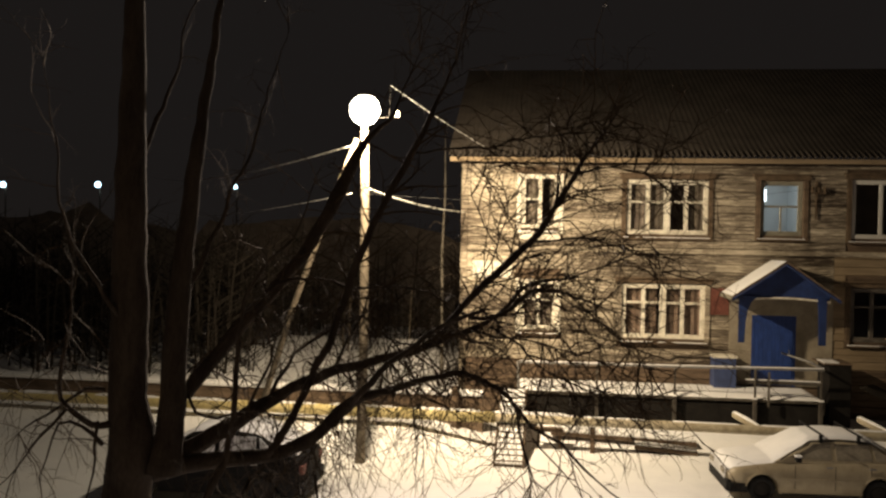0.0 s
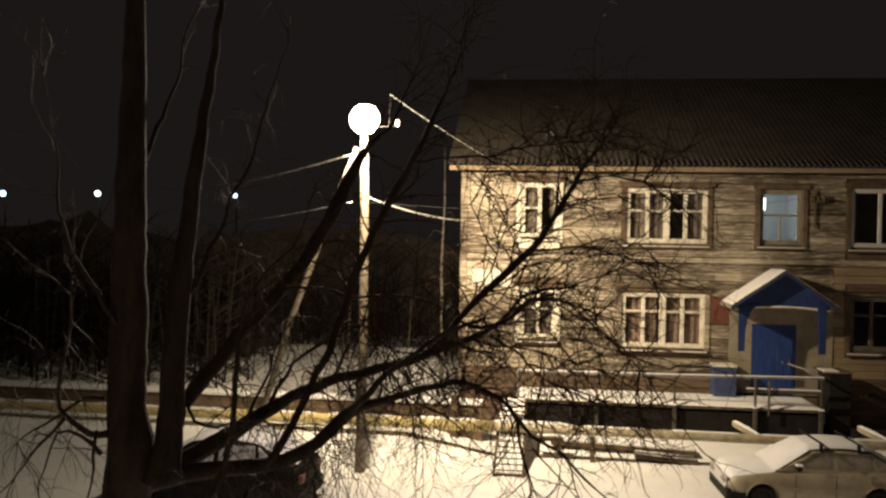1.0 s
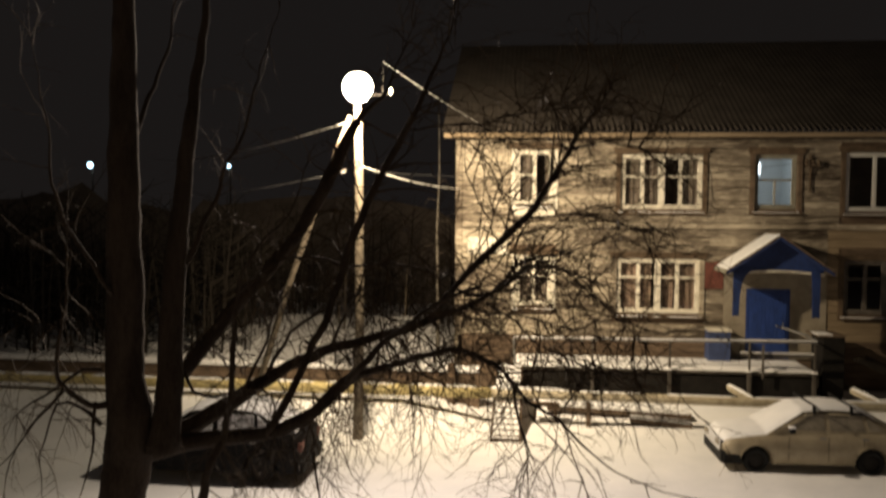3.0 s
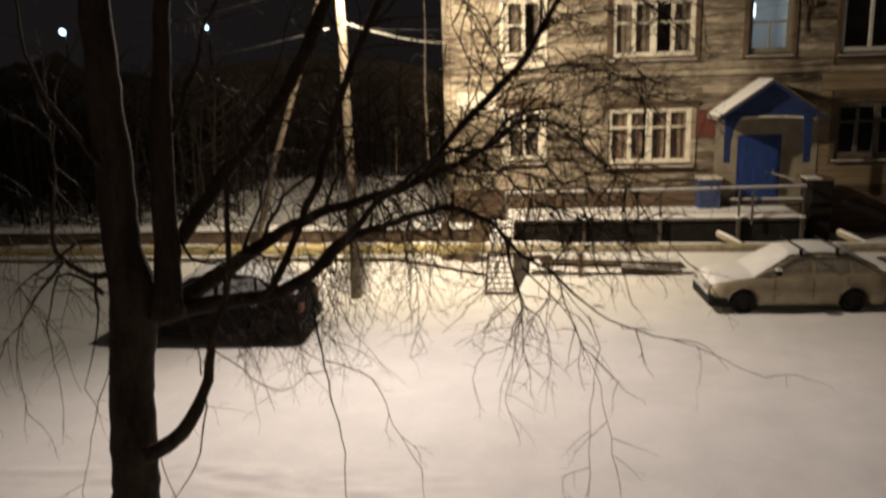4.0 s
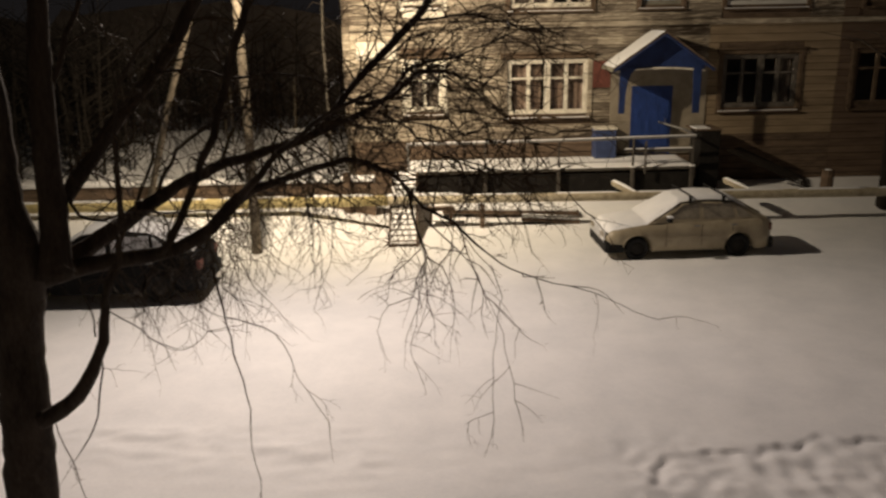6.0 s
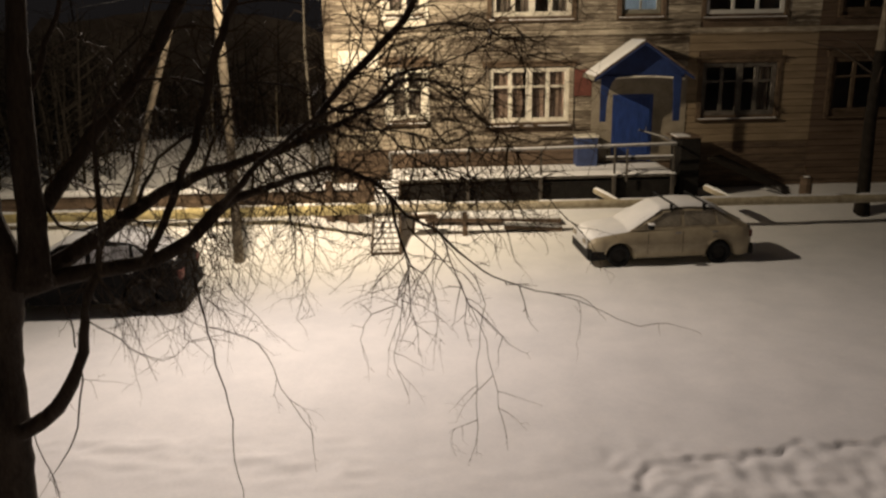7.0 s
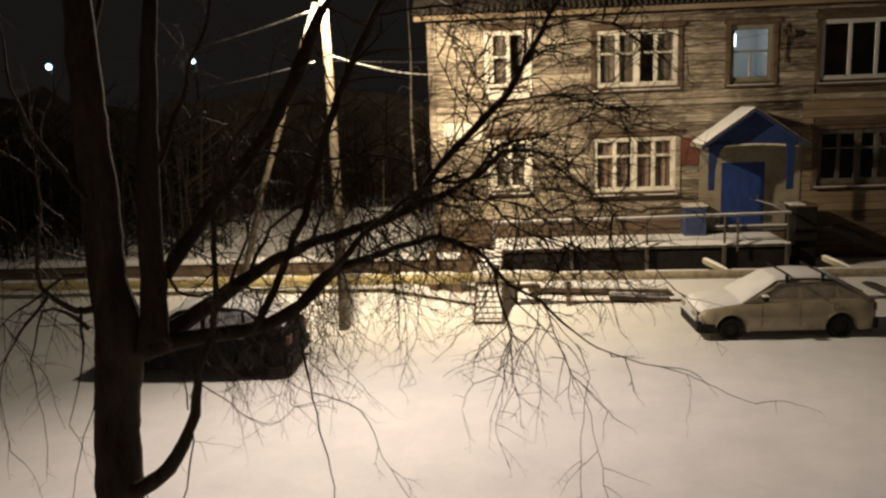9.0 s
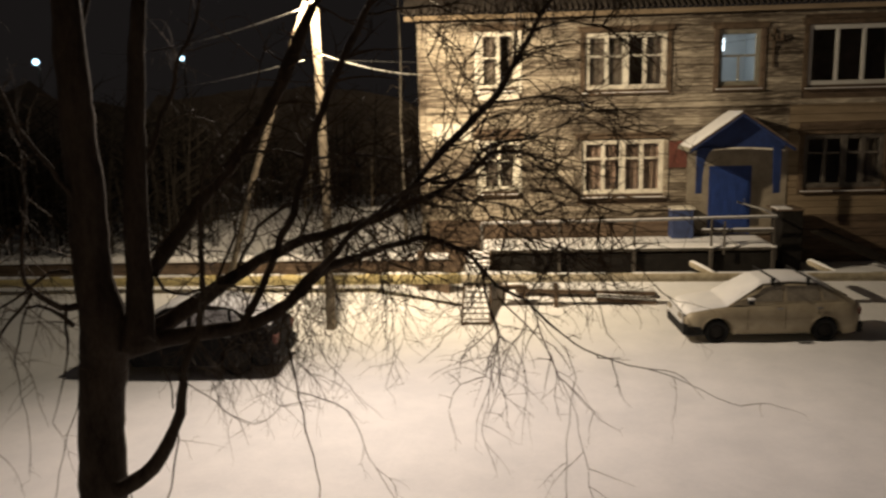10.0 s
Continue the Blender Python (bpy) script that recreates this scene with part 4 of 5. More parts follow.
limb("limb", [(-2.34, 6.30, 4.66, 0.023), (-2.03, 6.35, 4.92, 0.021), (-1.76, 6.40, 4.94, 0.020), (-1.40, 6.45, 4.88, 0.018), (-1.03, 6.50, 4.87, 0.017), (-0.71, 6.55, 4.79, 0.013), (-0.53, 6.60, 4.66, 0.007)])
limb("limb", [(-1.73, 6.30, 4.51, 0.014), (-1.34, 6.20, 4.68, 0.015), (-1.05, 6.10, 4.48, 0.013), (-0.77, 6.00, 4.55, 0.009)])
limb("limb", [(-3.06, 5.85, 2.29, 0.070), (-2.90, 5.84, 2.38, 0.065), (-2.74, 5.83, 2.51, 0.060), (-2.59, 5.82, 2.72, 0.055), (-2.49, 5.81, 2.97, 0.049), (-2.42, 5.80, 3.21, 0.044), (-2.36, 5.79, 3.42, 0.039), (-2.23, 5.78, 3.77, 0.034), (-2.19, 5.76, 3.99, 0.032), (-2.17, 5.75, 4.34, 0.029), (-2.17, 5.74, 4.55, 0.025), (-2.13, 5.73, 4.77, 0.021), (-1.96, 5.72, 5.06, 0.019), (-1.74, 5.71, 5.29, 0.014), (-1.58, 5.70, 5.66, 0.008)])
limb("limb", [(-3.22, 5.90, 3.82, 0.039), (-3.37, 5.84, 3.83, 0.035), (-3.49, 5.79, 3.92, 0.030), (-3.52, 5.73, 4.06, 0.026), (-3.46, 5.67, 4.33, 0.021), (-3.39, 5.61, 4.68, 0.017), (-3.39, 5.56, 5.01, 0.010), (-3.41, 5.50, 5.34, 0.006)])
limb("limb", [(-3.47, 5.70, 3.97, 0.021), (-3.55, 5.64, 3.84, 0.021), (-3.66, 5.58, 3.71, 0.017), (-3.77, 5.52, 3.54, 0.013), (-3.85, 5.46, 3.39, 0.010), (-3.98, 5.40, 3.28, 0.006)])
limb("limb", [(-3.27, 5.75, 3.87, 0.021), (-3.26, 5.71, 3.69, 0.021), (-3.23, 5.67, 3.49, 0.017), (-3.29, 5.64, 3.24, 0.013), (-3.36, 5.60, 3.00, 0.008)])
limb("limb", [(-2.50, 5.80, 2.87, 0.020), (-2.50, 5.72, 2.66, 0.020), (-2.53, 5.65, 2.43, 0.018), (-2.58, 5.57, 2.27, 0.016), (-2.66, 5.50, 2.13, 0.009)])
limb("limb", [(-2.50, 5.75, 3.04, 0.018), (-2.49, 5.70, 3.18, 0.017), (-2.50, 5.65, 3.33, 0.013), (-2.50, 5.60, 3.51, 0.009)])
limb("limb", [(-1.54, 5.70, 3.56, 0.021), (-1.50, 5.65, 3.26, 0.019), (-1.44, 5.60, 2.93, 0.017), (-1.36, 5.55, 2.63, 0.015), (-1.33, 5.50, 2.28, 0.012), (-1.31, 5.45, 1.94, 0.010), (-1.27, 5.40, 1.52, 0.005)])
limb("limb", [(-1.48, 5.60, 3.21, 0.013), (-1.29, 5.54, 3.20, 0.013), (-1.11, 5.48, 3.14, 0.012), (-1.00, 5.42, 2.97, 0.010), (-0.88, 5.36, 2.73, 0.007), (-0.74, 5.30, 2.55, 0.004)])
limb("limb", [(-2.39, 5.70, 3.28, 0.015), (-2.27, 5.68, 3.21, 0.014), (-2.11, 5.66, 3.13, 0.014), (-2.00, 5.64, 3.03, 0.012), (-1.81, 5.62, 2.95, 0.009), (-1.61, 5.60, 3.14, 0.005)])
limb("limb", [(-2.96, 5.80, 2.31, 0.014), (-2.86, 5.73, 2.11, 0.013), (-2.77, 5.67, 1.84, 0.011), (-2.74, 5.60, 1.51, 0.007)])
limb("limb", [(-0.15, 5.50, 4.22, 0.020), (-0.00, 5.46, 4.05, 0.020), (0.21, 5.42, 3.91, 0.017), (0.36, 5.39, 3.77, 0.016), (0.51, 5.35, 3.63, 0.014), (0.81, 5.31, 3.56, 0.011), (1.11, 5.28, 3.47, 0.008), (1.37, 5.24, 3.38, 0.006), (1.63, 5.20, 3.25, 0.003)])
limb("limb", [(0.47, 5.30, 3.67, 0.009), (0.52, 5.25, 3.44, 0.007), (0.46, 5.20, 3.17, 0.005), (0.43, 5.15, 2.90, 0.004), (0.42, 5.10, 2.67, 0.003)])
limb("limb", [(-0.01, 5.50, 3.94, 0.012), (0.21, 5.46, 3.74, 0.009), (0.36, 5.42, 3.54, 0.007), (0.50, 5.38, 3.22, 0.005), (0.60, 5.34, 2.89, 0.004), (0.68, 5.30, 2.56, 0.003)])
limb("limb", [(-0.32, 6.30, 4.62, 0.018), (-0.11, 6.22, 4.49, 0.016), (0.15, 6.15, 4.30, 0.013), (0.45, 6.08, 4.18, 0.010), (0.73, 6.00, 4.12, 0.007)])
limb("limb", [(0.16, 6.20, 4.89, 0.013), (0.40, 6.10, 4.77, 0.011), (0.64, 6.00, 4.57, 0.009), (0.84, 5.90, 4.41, 0.006)])
limb("limb", [(-0.07, 6.40, 5.26, 0.018), (0.23, 6.45, 5.31, 0.015), (0.55, 6.50, 5.29, 0.013), (0.82, 6.55, 5.20, 0.009), (1.05, 6.60, 4.98, 0.005)])
limb("limb", [(-0.43, 6.50, 4.95, 0.014), (-0.31, 6.60, 5.22, 0.012), (-0.22, 6.70, 5.51, 0.010), (-0.33, 6.80, 5.79, 0.008), (-0.38, 6.90, 5.99, 0.005)])
limb("limb", [(0.30, 6.30, 5.81, 0.013), (0.58, 6.50, 5.87, 0.011), (0.87, 6.70, 5.84, 0.008), (1.17, 6.90, 5.77, 0.005)])
limb("limb", [(-3.27, 5.90, 4.08, 0.026), (-3.41, 5.83, 4.09, 0.022), (-3.59, 5.75, 3.97, 0.017), (-3.73, 5.67, 3.87, 0.013), (-3.81, 5.60, 3.78, 0.008)])
limb("limb", [(-3.16, 5.90, 4.66, 0.031), (-3.31, 5.80, 4.92, 0.026), (-3.44, 5.70, 5.22, 0.021), (-3.51, 5.60, 5.64, 0.017), (-3.54, 5.50, 6.08, 0.010), (-3.53, 5.40, 6.55, 0.005)])
limb("limb", [(-2.75, 6.20, 4.82, 0.032), (-2.64, 6.32, 5.23, 0.028), (-2.50, 6.44, 5.60, 0.023), (-2.36, 6.56, 6.04, 0.019), (-2.26, 6.68, 6.58, 0.012), (-2.20, 6.80, 7.13, 0.006)])
limb("limb", [(-3.16, 6.10, 5.67, 0.036), (-3.12, 6.30, 6.14, 0.028), (-3.03, 6.50, 6.69, 0.019), (-2.93, 6.70, 7.31, 0.012)])
limb("limb", [(-3.31, 5.90, 3.65, 0.027), (-3.45, 5.82, 3.81, 0.022), (-3.57, 5.74, 3.82, 0.017), (-3.63, 5.66, 3.59, 0.014), (-3.61, 5.58, 3.34, 0.010), (-3.55, 5.50, 3.00, 0.007)])
limb("limb", [(-3.73, 5.80, 3.73, 0.015), (-3.81, 5.70, 3.58, 0.013), (-3.90, 5.60, 3.34, 0.010), (-3.85, 5.50, 3.10, 0.007), (-3.74, 5.40, 2.86, 0.004)])
limb("limb", [(-3.21, 5.70, 3.11, 0.014), (-3.30, 5.63, 2.85, 0.012), (-3.39, 5.57, 2.49, 0.010), (-3.48, 5.50, 2.13, 0.006)])
limb("limb", [(-2.72, 6.10, 4.07, 0.022), (-2.61, 6.07, 3.90, 0.020), (-2.41, 6.03, 3.86, 0.018), (-2.17, 6.00, 3.95, 0.015), (-1.89, 5.97, 3.90, 0.013), (-1.62, 5.93, 3.95, 0.010), (-1.35, 5.90, 3.93, 0.007)])
limb("limb", [(-2.14, 6.30, 3.94, 0.027), (-1.99, 6.34, 4.23, 0.023), (-1.75, 6.38, 4.47, 0.021), (-1.52, 6.42, 4.58, 0.017), (-1.30, 6.46, 4.75, 0.012), (-1.13, 6.50, 4.93, 0.007)])
limb("limb", [(-2.33, 6.30, 3.81, 0.023), (-2.25, 6.35, 4.04, 0.021), (-2.13, 6.40, 4.26, 0.019), (-2.10, 6.45, 4.49, 0.014), (-1.98, 6.50, 4.77, 0.009)])
limb("limb", [(-1.61, 6.40, 4.21, 0.023), (-1.53, 6.45, 4.46, 0.019), (-1.40, 6.50, 4.65, 0.016), (-1.37, 6.55, 4.92, 0.011), (-1.29, 6.60, 5.20, 0.007)])
limb("limb", [(-1.14, 6.40, 4.30, 0.018), (-1.00, 6.37, 4.13, 0.015), (-0.92, 6.33, 3.87, 0.012), (-0.89, 6.30, 3.61, 0.007)])
limb("limb", [(-0.49, 6.40, 4.58, 0.018), (-0.28, 6.43, 4.51, 0.016), (-0.02, 6.45, 4.51, 0.013), (0.25, 6.47, 4.43, 0.011), (0.52, 6.50, 4.34, 0.007)])
limb("limb", [(-0.30, 6.50, 5.23, 0.014), (-0.40, 6.57, 5.41, 0.012), (-0.50, 6.63, 5.64, 0.009), (-0.53, 6.70, 5.88, 0.006)])

rng = random.Random(11)
twigs = bmesh.new()


def twig(start, way, length, radius, droop, depth):
    """A thin kinked shoot that bends down under its own weight, with side shoots."""
    n = max(4, int(length / 0.06))
    p, d = Vector(start), Vector(way).normalized()
    pts, radii = [p.copy()], [radius]
    kids = []
    for i in range(n):
        t = (i + 1) / n
        kink = 0.32 if rng.random() < 0.3 else 0.1
        d = (d + Vector((rng.gauss(0, kink), rng.gauss(0, kink), rng.gauss(0, kink) - droop * (0.3 + t)))).normalized()
        p = p + d * (length / n)
        pts.append(p.copy())
        radii.append(radius * (1 - 0.7 * t))
        if depth and i > 0 and rng.random() < 0.55:
            kids.append((p.copy(), d.copy(), t))
    tube(twigs, pts, radii, 3, cap=False)
    for q, e, t in kids:
        side = Vector((rng.gauss(0, 1), rng.gauss(0, 0.8), rng.gauss(-0.1, 0.8))).normalized()
        twig(q, e * 0.7 + side * 0.9, length * rng.uniform(0.2, 0.5) * (1.1 - 0.5 * t), radius * (1 - 0.55 * t) * 0.8, droop * 1.1, depth - 1)


for line in BOUGHS[3:]:
    total = len(line)
    for i in range(3, total):
        x, y, z, r = line[i]
        right = x > -1.3
        chance = 0.9 if right else 0.75
        if x < -2.6 and z > 5.2:
            chance = 0.22
        if r > 0.06:
            chance *= 0.35
        if z < 3.8:
            chance *= 0.6 if z > 3.4 else 0.28
        if rng.random() > chance:
            continue
        along = Vector(line[i][:3]) - Vector(line[i - 1][:3])
        along.normalize()
        low = z < 4.75
        out = Vector((rng.gauss(0.3 if right else 0.0, 0.7), rng.gauss(0, 0.7), rng.gauss(-0.3 if low else 0.3, 0.6)))
        length = rng.uniform(0.2, 0.6 if z < 3.7 else 0.95) if low else rng.uniform(0.25, 0.95)
        if right and z > 3.9 and (x > -0.5 or rng.random() < 0.5):
            back = Vector((rng.gauss(0.2, 0.8), rng.gauss(0, 0.8), rng.gauss(0.1, 0.8)))
            for _ in range(2 if x > -0.3 else 1):
                twig((x, y, z), along * 0.3 + back * rng.uniform(-1, 1), rng.uniform(0.3, 1.1), 0.0075, 0.05, 2)
        twig((x, y, z), along * 0.5 + out, length, min(max(0.0046 if z > 3.5 else 0.003, r * 0.42), 0.0032 if z < 3.5 else 0.0048 if z < 4.1 else 0.011), 0.13 if low else 0.03, 2)
    # the tip runs out into shoots
    x, y, z, r = line[-1]
    along = (Vector(line[-1][:3]) - Vector(line[-3][:3])).normalized()
    for k in range(3 if z > 3.6 else 1):
        twig((x, y, z), along + Vector((rng.gauss(0, 0.4), rng.gauss(0, 0.4), rng.gauss(0, 0.4))), rng.uniform(0.2, 0.45), 0.0035, 0.15 if z < 4.9 else 0.03, 1)
# fine shoots hanging down from the great low boughs
for line in BOUGHS[3:]:
    for i in range(8, len(line)):
        x, y, z, r = line[i]
        if (-2.6 < x < 1.0 or x < -3.4) and 3.4 < z < 5.0:
            for _ in range(2 if -2.0 < x < 0.2 or x < -3.4 else 1):
                if rng.random() < 0.8:
                    twig((x, y, z), Vector((rng.gauss(0.1, 0.4), rng.gauss(0, 0.35), -0.8)), rng.uniform(0.25, 0.6) if x > 0.2 else rng.uniform(0.4, 1.15), 0.0052, 0.07, 2)
ob = part("crown", twigs, TWIG, tree, "fine bare hanging twigs")
tagged(ob, kind="stuff")
ob.matrix_parent_inverse = Matrix.Translation((3.3, -6.0, 0.0))
# ---- beside the house ----
birch = thing("tree", "slender bare birch behind the house corner", "tree", at=(-2.95, 26.0, 0))
part("trunk", bar([(0, 0, -0.1), (0.02, 0, 2.0), (-0.04, 0, 4.6), (0.03, 0, 6.6), (0.0, 0, 8.5)], [0.07, 0.06, 0.045, 0.03, 0.01], 8), material("pale_birch_bark", (0.04, 0.035, 0.03), (0.2, 0.18, 0.15), 9, 0.8), birch, smooth=True)
for z, l, a in ((3.9, 0.5, 0.3), (4.1, 0.6, 3.3), (4.9, 0.5, 0.0), (5.6, 0.5, 3.0), (6.2, 0.4, 0.4)):
    part("branch", bar([(0, 0, z), (l * 0.6 * math.cos(a), 0.05, z + 0.1), (l * math.cos(a), 0.1, z - 0.15)], [0.018, 0.012, 0.005], 5), BARK, birch)

box_blue = thing("storage_box", "blue painted box with a pale lid on the deck", "box", at=(5.28, 23.2, 1.19))
part("body", boxes((-0.3, 0.3, -0.25, 0.25, 0.0, 0.82), bevel=0.012), material("dull_blue_paint", (0.025, 0.035, 0.09), (0.05, 0.075, 0.18), 4, 0.6), box_blue)
part("lid", boxes((-0.33, 0.33, -0.28, 0.28, 0.822, 0.88), bevel=0.012), WHITE, box_blue)

chest = thing("wooden_chest", "near-black chest beside the deck with a snowy top", "chest", at=(8.0, 22.75, 0.0))
# body in the same near-black as the sheet under the deck
part("body", boxes((-0.2, 0.36, -0.45, 0.45, -0.05, 2.03), bevel=0.015), NEARBLACK, chest)
part("lid", boxes((-0.36, 0.38, -0.48, 0.47, 2.032, 2.07), bevel=0.01), DARKWOOD, chest)
part("snow", boxes((-0.35, 0.05, -0.46, 0.1, 2.072, 2.1), bevel=0.012), SNOW, chest)

sign = thing("wall_sign", "pale blank board on the house wall", "sign", at=(-1.25, WALL_Y - 0.06, 4.3))
part("board", boxes((-0.55, 0.6, -0.015, 0.015, -0.24, 0.24), bevel=0.006), WHITE, sign)

# a heap of old boards under the snow
for k, (x, y, z, l, a, b) in enumerate(((2.3, 20.75, 0.22, 3.6, -2, 1.5), (3.3, 20.3, 0.09, 1.5, -4, 3))):
    bd = thing("old_board", "dark old board lying under snow beside the pipe", "board", group="boards by the pipe")
    part("plank", boxes((-l / 2, l / 2, -0.13, 0.13, -0.05, 0.05), bevel=0.01), DARKWOOD, bd)
    part("snow", boxes((-l / 2, l / 2 - 0.05, -0.11, 0.14, 0.052, 0.11), bevel=0.025), SNOW, bd)
    bd.matrix_world = pose(x, y, z, 0, b, a)

# four sloping near-black planks past the end of the deck, and a stump beside them
for k in range(4):
    lb = thing("leaning_board", "near-black plank sloping beside the deck", "board", group="leaning boards")
    part("plank", boxes((-1.35 + 0.07 * k, 1.3, -0.07, 0.07, -0.025, 0.025), bevel=0.006), BLACKWOOD, lb)
    lb.matrix_world = pose(9.75 + 0.16 * k, 22.05 + 0.35 * k, 0.92, 0, 25, -3 + 2 * k)
stump = thing("post_stump", "short dark wooden post in the snow", "post", at=(11.15, 21.6, 0.3))
part("shaft", bar([(0, 0, -0.2), (0, 0, 0.2), (0.01, 0, 0.68)], [0.19, 0.17, 0.165], 10), DARKWOOD, stump)
part("snow", bar([(0.01, 0, 0.682), (0.01, 0, 0.695), (0.01, 0, 0.705)], [0.1, 0.08, 0.03], 10), SNOW, stump)

# small wooden stand near the foot of the gangway
stand = thing("sawhorse", "low dark wooden stand in the snow", "stand", at=(0.45, 20.3, 0))
part("top", boxes((-0.35, 0.35, -0.12, 0.12, 0.42, 0.5), bevel=0.01), DARKWOOD, stand)
for x in (-0.25, 0.25):
    part("leg", bar([(x, 0, 0.42), (x * 1.1, 0.02, -0.05)], 0.04, 6), DARKWOOD, stand)

# a bare trunk beside the pipe, by the dark end of the house
post = thing("tree", "bare tree trunk standing in snow near the house", "tree", at=(12.35, 20.8, 0))
# shade below and lamplight above are put into the two trunk colours
part("trunk", bar([(0.02, 0, -0.1), (0, 0, 0.6), (-0.05, 0.02, 2.6), (0.0, 0.01, 4.4)], [0.24, 0.17, 0.15, 0.138], 10), BLACKWOOD, post, smooth=True)
part("upper_trunk", bar([(0.0, 0.01, 4.4), (0.03, 0, 5.2), (0.1, 0, 8.5), (0.1, 0, 11.5)], [0.138, 0.13, 0.1, 0.04], 10), CONCRETE, post, "upper trunk in a paler tone for the lamplight on it", smooth=True)
rb = random.Random(5)
for k in range(26):
    z = rb.uniform(3.5, 11)
    a = rb.uniform(0, math.tau)
    l = rb.uniform(0.8, 2.2)
    part("branch", bar([(0, 0, z), (l * 0.5 * math.cos(a), l * 0.5 * math.sin(a), z + l * 0.35), (l * math.cos(a), l * math.sin(a), z + l * 0.45)], [0.03, 0.02, 0.006], 5), BARK, post)

# ---- wires, rimed with frost ----
RIME = material("frosted_wire", (0.12, 0.11, 0.1), (0.85, 0.85, 0.82), 7, 0.7, bump=0.4, fine=18, spread=(0.42, 0.55))


def wire(a, b, sag, radius, label, coat=None):
    a, b = Vector(a), Vector(b)
    pts = []
    n = 60
    for i in range(n + 1):
        t = i / n
        p = a.lerp(b, t)
        p.z -= sag * 4 * t * (1 - t)
        pts.append(p)
    ob = mesh_object("overhead_wire", bar(pts, [radius * (1 + 0.45 * noise.noise(Vector((k * 0.9, a.x, 0)))) for k in range(n + 1)], 6), coat or RIME, True)
    return tagged(ob, label, "wire", group="overhead wires")


wire((-4.15, 18.15, 7.3), (-29.5, 60.0, 9.2), 0.5, 0.02, "sagging overhead wire white with frost")
wire((-4.2, 18.2, 6.2), (-29.0, 60.0, 6.6), 0.45, 0.011, "thin overhead wire white with frost")
wire((-3.78, 18.15, 6.3), (-2.05, WALL_Y - 0.05, 5.95), 0.1, 0.02, "frosted service wire from pole to house")
wire((-3.33, 18.15, 8.66), (-1.15, WALL_Y - 0.46, 7.62), 0.05, 0.012, "thin frosted wire from pole to roof")
wire((7.72, WALL_Y - 0.2, 6.75), (-3.8, 18.15, 6.2), 0.3, 0.005, "dark slack wire from the house bracket to the pole", coat=RUBBER)

bracket = thing("wire_bracket", "rusty iron bracket with insulators on the house wall", "bracket", at=(7.75, WALL_Y - 0.02, 6.6))
part("upright", boxes((-0.02, 0.02, -0.06, -0.02, -0.7, 0.35)), CASING, bracket)
part("crossbar", boxes((-0.16, 0.22, -0.14, -0.1, 0.0, 0.04)), CASING, bracket)
part("stay", bar([(0, -0.04, -0.3), (0, -0.12, 0.0)], 0.015, 6), CASING, bracket)
for x in (-0.13, 0.05, 0.2):
    part("insulator", bar([(x, -0.12, 0.04), (x, -0.12, 0.1), (x, -0.12, 0.17), (x, -0.12, 0.2)], [0.015, 0.045, 0.04, 0.015], 8), CASING, bracket)

# the stairwell's lamp, seen at the edge of the window
tube_lamp = thing("wall_lamp", "bright cold tube lamp on the stairwell wall", "lamp", at=(6.77, 25.0, 6.6))
part("backplate", boxes((-0.07, 0.07, 0.03, 0.06, -0.2, 0.25), bevel=0.01), WHITE, tube_lamp)
part("diffuser", bar([(0, 0, -0.16), (0, 0, -0.14), (0, 0, 0.18), (0, 0, 0.2)], [0.015, 0.03, 0.03, 0.015], 10), material("lit_tube", (0.9, 0.95, 1.0), (0.95, 0.98, 1.0), bump=0, glow=(0.8, 0.92, 1.0, 4.0)), tube_lamp)
part("rod", bar([(0, 0.045, 0.25), (0, 0.045, 0.68)], 0.012, 6), STEEL, tube_lamp)

# ---- lamps far off ----


def far_lamp(x, y, z, size, power):
    p = thing("street_lamp", "distant street lamp with cold white light", "street lamp", group="distant street lamps", at=(x, y, 0))
    part("pole", bar([(0, 0.5, -0.2), (0, 0.5, z + 0.2), (0, 0.1, z + 0.35)], [0.12, 0.09, 0.05], 6), DARKWOOD, p)
    bm = bmesh.new()
    bmesh.ops.create_uvsphere(bm, u_segments=14, v_segments=8, radius=size)
    bmesh.ops.transform(bm, matrix=Matrix.Translation((0, 0, z)), verts=bm.verts)
    part("diffuser", bm, material("cold_diffuser", (0.8, 0.85, 0.9), (0.9, 0.95, 1.0), bump=0, glow=(0.5, 0.8, 1.0, power)), p)


far_lamp(-63.3, 90, 10.06, 0.34, 6)
far_lamp(-51.3, 90, 10.2, 0.34, 6)
far_lamp(-34.5, 90, 10.13, 0.25, 5)

# ---- thicket that closes the yard behind the house ----
thick = bmesh.new()
rt = random.Random(3)
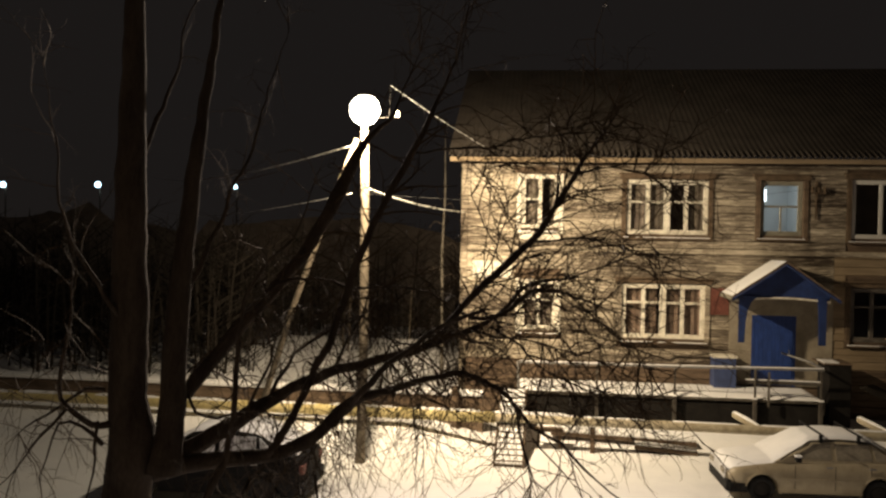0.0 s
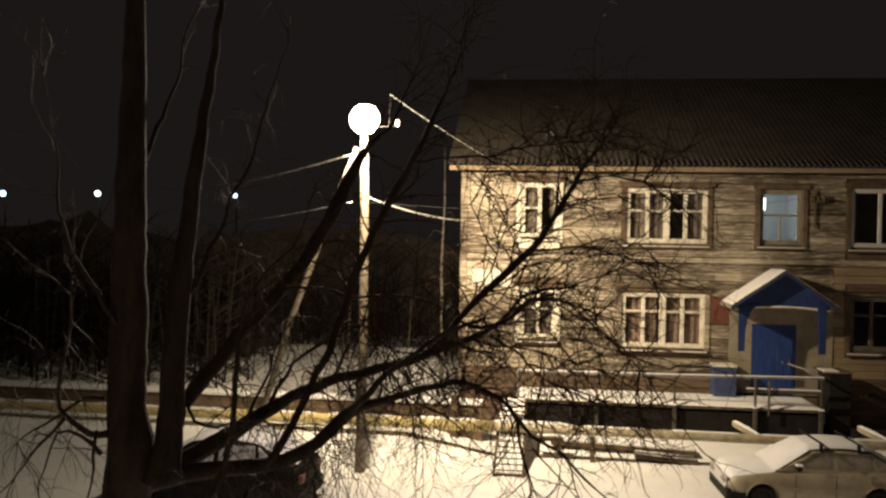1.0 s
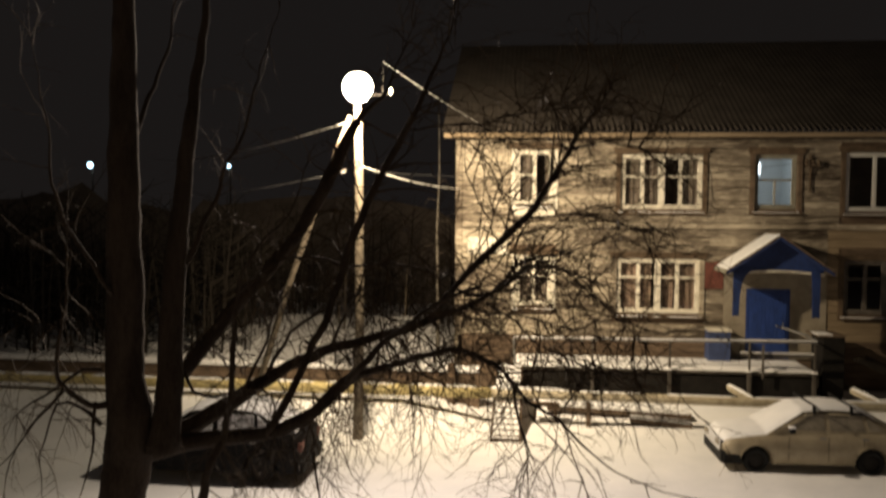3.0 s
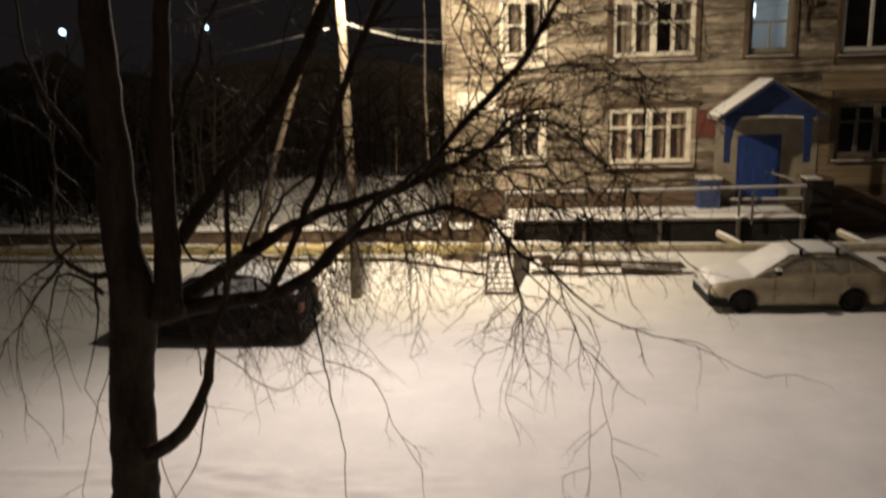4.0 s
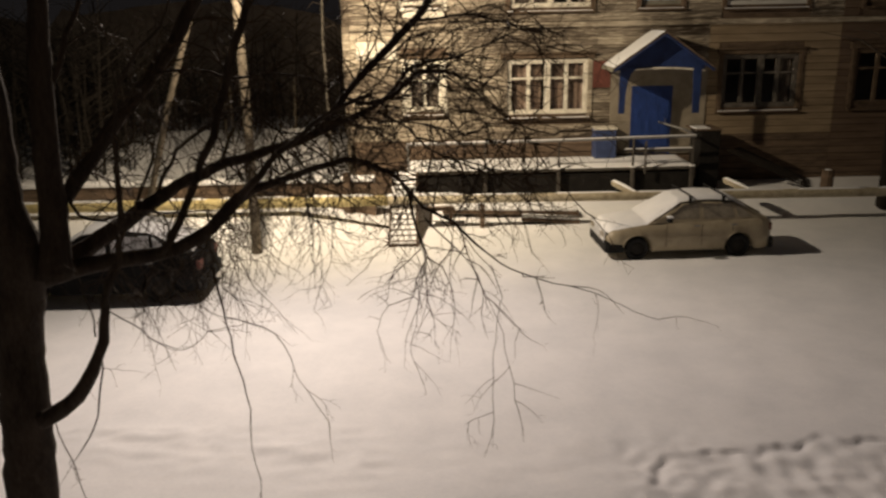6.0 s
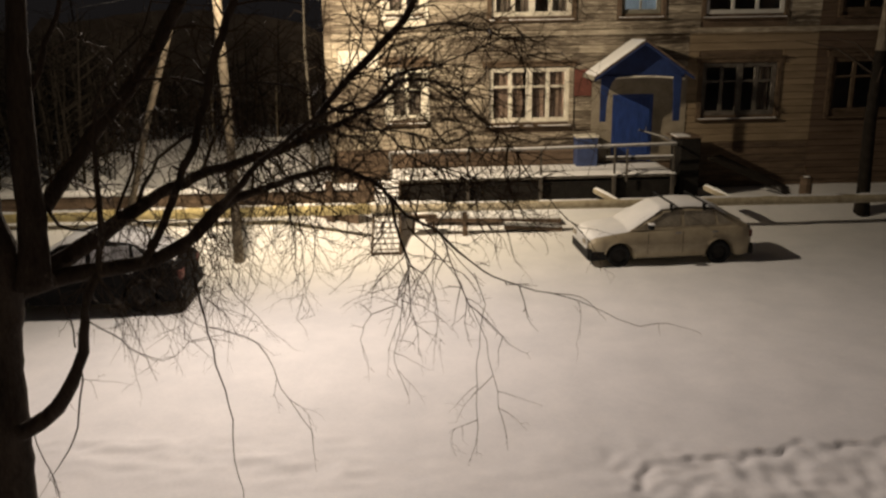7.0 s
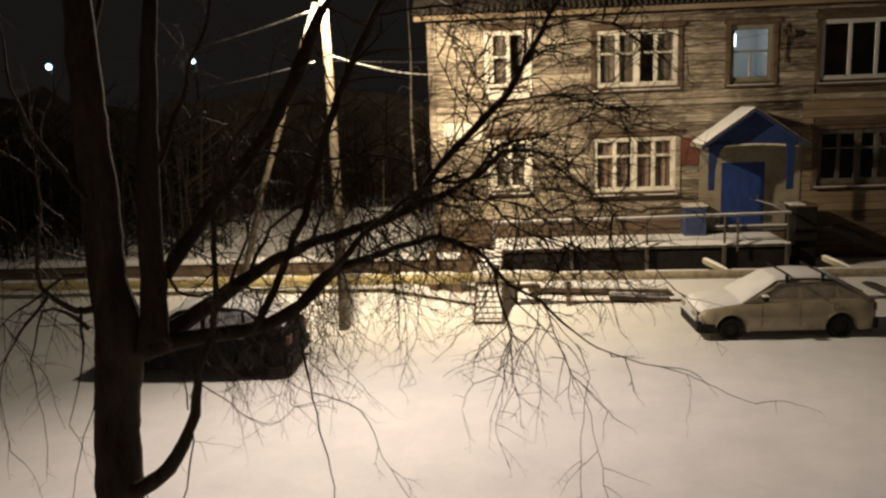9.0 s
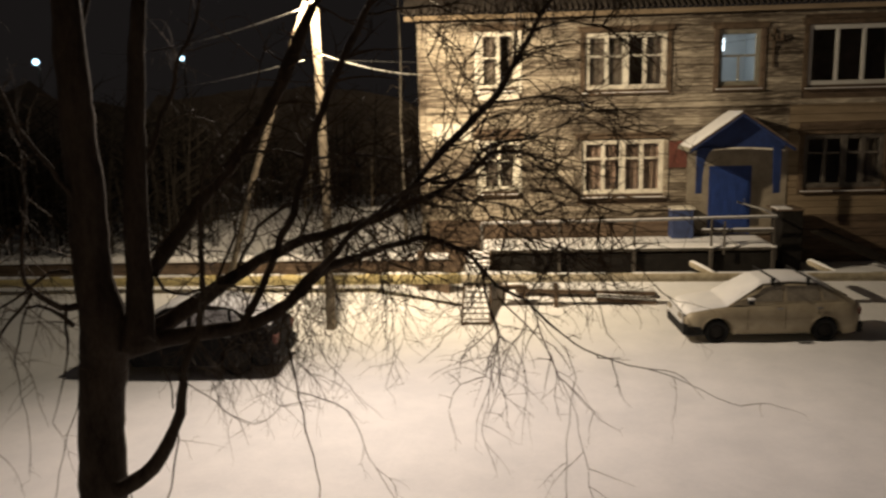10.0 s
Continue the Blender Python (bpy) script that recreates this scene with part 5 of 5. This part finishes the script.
for k in range(1700):
    x = rt.uniform(-75, 2) if k < 900 else rt.uniform(-40, -9)
    y = rt.uniform(31, 40) if k < 900 else rt.uniform(24.0, 33.0)
    h = rt.uniform(2.5, 6.0) if rt.random() < 0.5 else rt.uniform(1.2, 3.2)
    lean = rt.gauss(0, 0.06)
    r = 0.012 + h * 0.009
    tube(thick, [(x, y, -0.2), (x + lean * h * 0.5, y, h * 0.5), (x + lean * h * 1.2, y + 0.1, h)], [r, r * 0.7, 0.008], 4, cap=False)
    for j in range(7):
        z = h * rt.uniform(0.15, 0.95)
        s = rt.choice((-1, 1)) * rt.uniform(0.3, 1.3)
        x0 = x + lean * z
        tube(thick, [(x0, y, z), (x0 + s * 0.6, y + rt.gauss(0, 0.3), z + abs(s) * 0.5), (x0 + s, y + rt.gauss(0, 0.4), z + abs(s) * 0.75)], [r * 0.45, r * 0.3, 0.006], 3, cap=False)
ob = tagged(mesh_object("thicket", thick, BLACKWOOD), "dark bare thicket of shrubs and young trees", "thicket", kind="stuff")
wood = bmesh.new()
last = None
for i in range(161):
    x = -110 + i * 1.0
    top = 5.9 + 1.3 * noise.noise(Vector((x * 0.13, 0, 0))) + 1.2 * noise.noise(Vector((x * 0.7, 4, 0)))
    row = [wood.verts.new((x, 43 + 2.5 * noise.noise(Vector((x * 0.4, j, 9.0))), top * j / 5 - 0.2)) for j in range(6)]
    if last:
        for j in range(5):
            wood.faces.new((last[j], row[j], row[j + 1], last[j + 1]))
    last = row
tagged(mesh_object("backdrop", wood, WOODLINE, True), "line of woods behind the yard, with the haze in its tone", "backdrop", kind="structure")
# a few lit saplings by the snow bank
for x, y, h in ((-6.3, 27.0, 4.2), (-6.0, 27.6, 3.6), (-6.6, 27.4, 3.2), (-4.6, 29.5, 3.0)):
    sp = thing("sapling", "thin bare sapling in the snow bank", "tree", group="saplings", at=(x, y, 0.2))
    part("stem", bar([(0, 0, -0.3), (0.05, 0, h * 0.5), (0.12, 0, h)], [0.04, 0.028, 0.008], 6), material("pale_bark", (0.07, 0.055, 0.04), (0.18, 0.15, 0.11), 8, 0.9), sp)
    for j in range(12):
        z = h * (0.2 + 0.065 * j)
        s = (-1) ** j * rt.uniform(0.2, 0.5)
        part("branch", bar([(0.05, 0, z), (0.05 + s * 0.6, rt.gauss(0, 0.1), z + 0.35), (0.05 + s, rt.gauss(0, 0.15), z + 0.6)], [0.014, 0.009, 0.004], 4), BARK, sp)

# the wall of the house that the camera looks out from
tagged(mesh_object("wall_south", boxes((-14, 14, -0.9, -0.6, -0.2, 8.5)), PLANK), "plank wall of the house across the yard", "wall", kind="structure")

# ---- planks of the house wall ----


def planks():
    rp = random.Random(21)
    gaps = []
    for name, (x0, x1, z0, z1) in OPENINGS.items():
        m = 0.135 if name != "door" else 0.0
        gaps.append((x0 - m, x1 + m, z0 - (0.16 if name != "door" else 0), z1 + (0.15 if name != "door" else 0)))
    gaps.append((5.5, 8.3, 1.2, 3.75))
    z = 0.5
    rest = bmesh.new()
    while z < 7.38:
        h = rp.uniform(0.18, 0.23)
        z1 = min(z + h, 7.4)
        if not (4.83 < z < 4.98):
            spans = [(LEFT + 0.165, 8.3), (8.3, 12.1), (12.1, RIGHT)] if z < 4.85 else [(LEFT + 0.165, 12.1), (12.1, RIGHT)]
            for g in gaps:
                if g[2] < z1 - 0.01 and g[3] > z + 0.01:
                    spans = [q for a, b in spans for q in ((a, min(b, g[0])), (max(a, g[1]), b)) if q[1] - q[0] > 0.03]
            for a, b in spans:
                cuts = [a]
                while b - cuts[-1] > 4.5:
                    cuts.append(cuts[-1] + rp.uniform(2.2, 4.2))
                cuts.append(b)
                for c0, c1 in zip(cuts, cuts[1:]):
                    dy = rp.uniform(-0.008, 0.006)
                    tilt = rp.gauss(0, 0.004)
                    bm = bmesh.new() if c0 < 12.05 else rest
                    y0, y1 = WALL_Y + dy, WALL_Y + 0.027
                    sec = [(y0 + 0.012, z + 0.002), (y0 - 0.006, z + 0.012), (y0, z1 - 0.016), (y0 + 0.014, z1 - 0.006), (y1, z1 - 0.005), (y1, z + 0.003)]
                    va = [bm.verts.new((c0 + 0.004, yy, zz)) for yy, zz in sec]
                    vb = [bm.verts.new((c1 - 0.004, yy, zz + tilt)) for yy, zz in sec]
                    for i in range(6):
                        bm.faces.new((va[i], va[(i + 1) % 6], vb[(i + 1) % 6], vb[i]))
                    bm.faces.new(va[::-1])
                    bm.faces.new(vb)
                    if bm is not rest:
                        part("plank", bm, DARKWOOD if z < 1.55 else OCHRE if c0 > 8.25 and z < 4.85 else PLANK, wall)
        z = z1
    tagged(part("far_planks", rest, REDWOOD, wall, "dark red-brown planks at the far end"), kind="stuff")


planks()
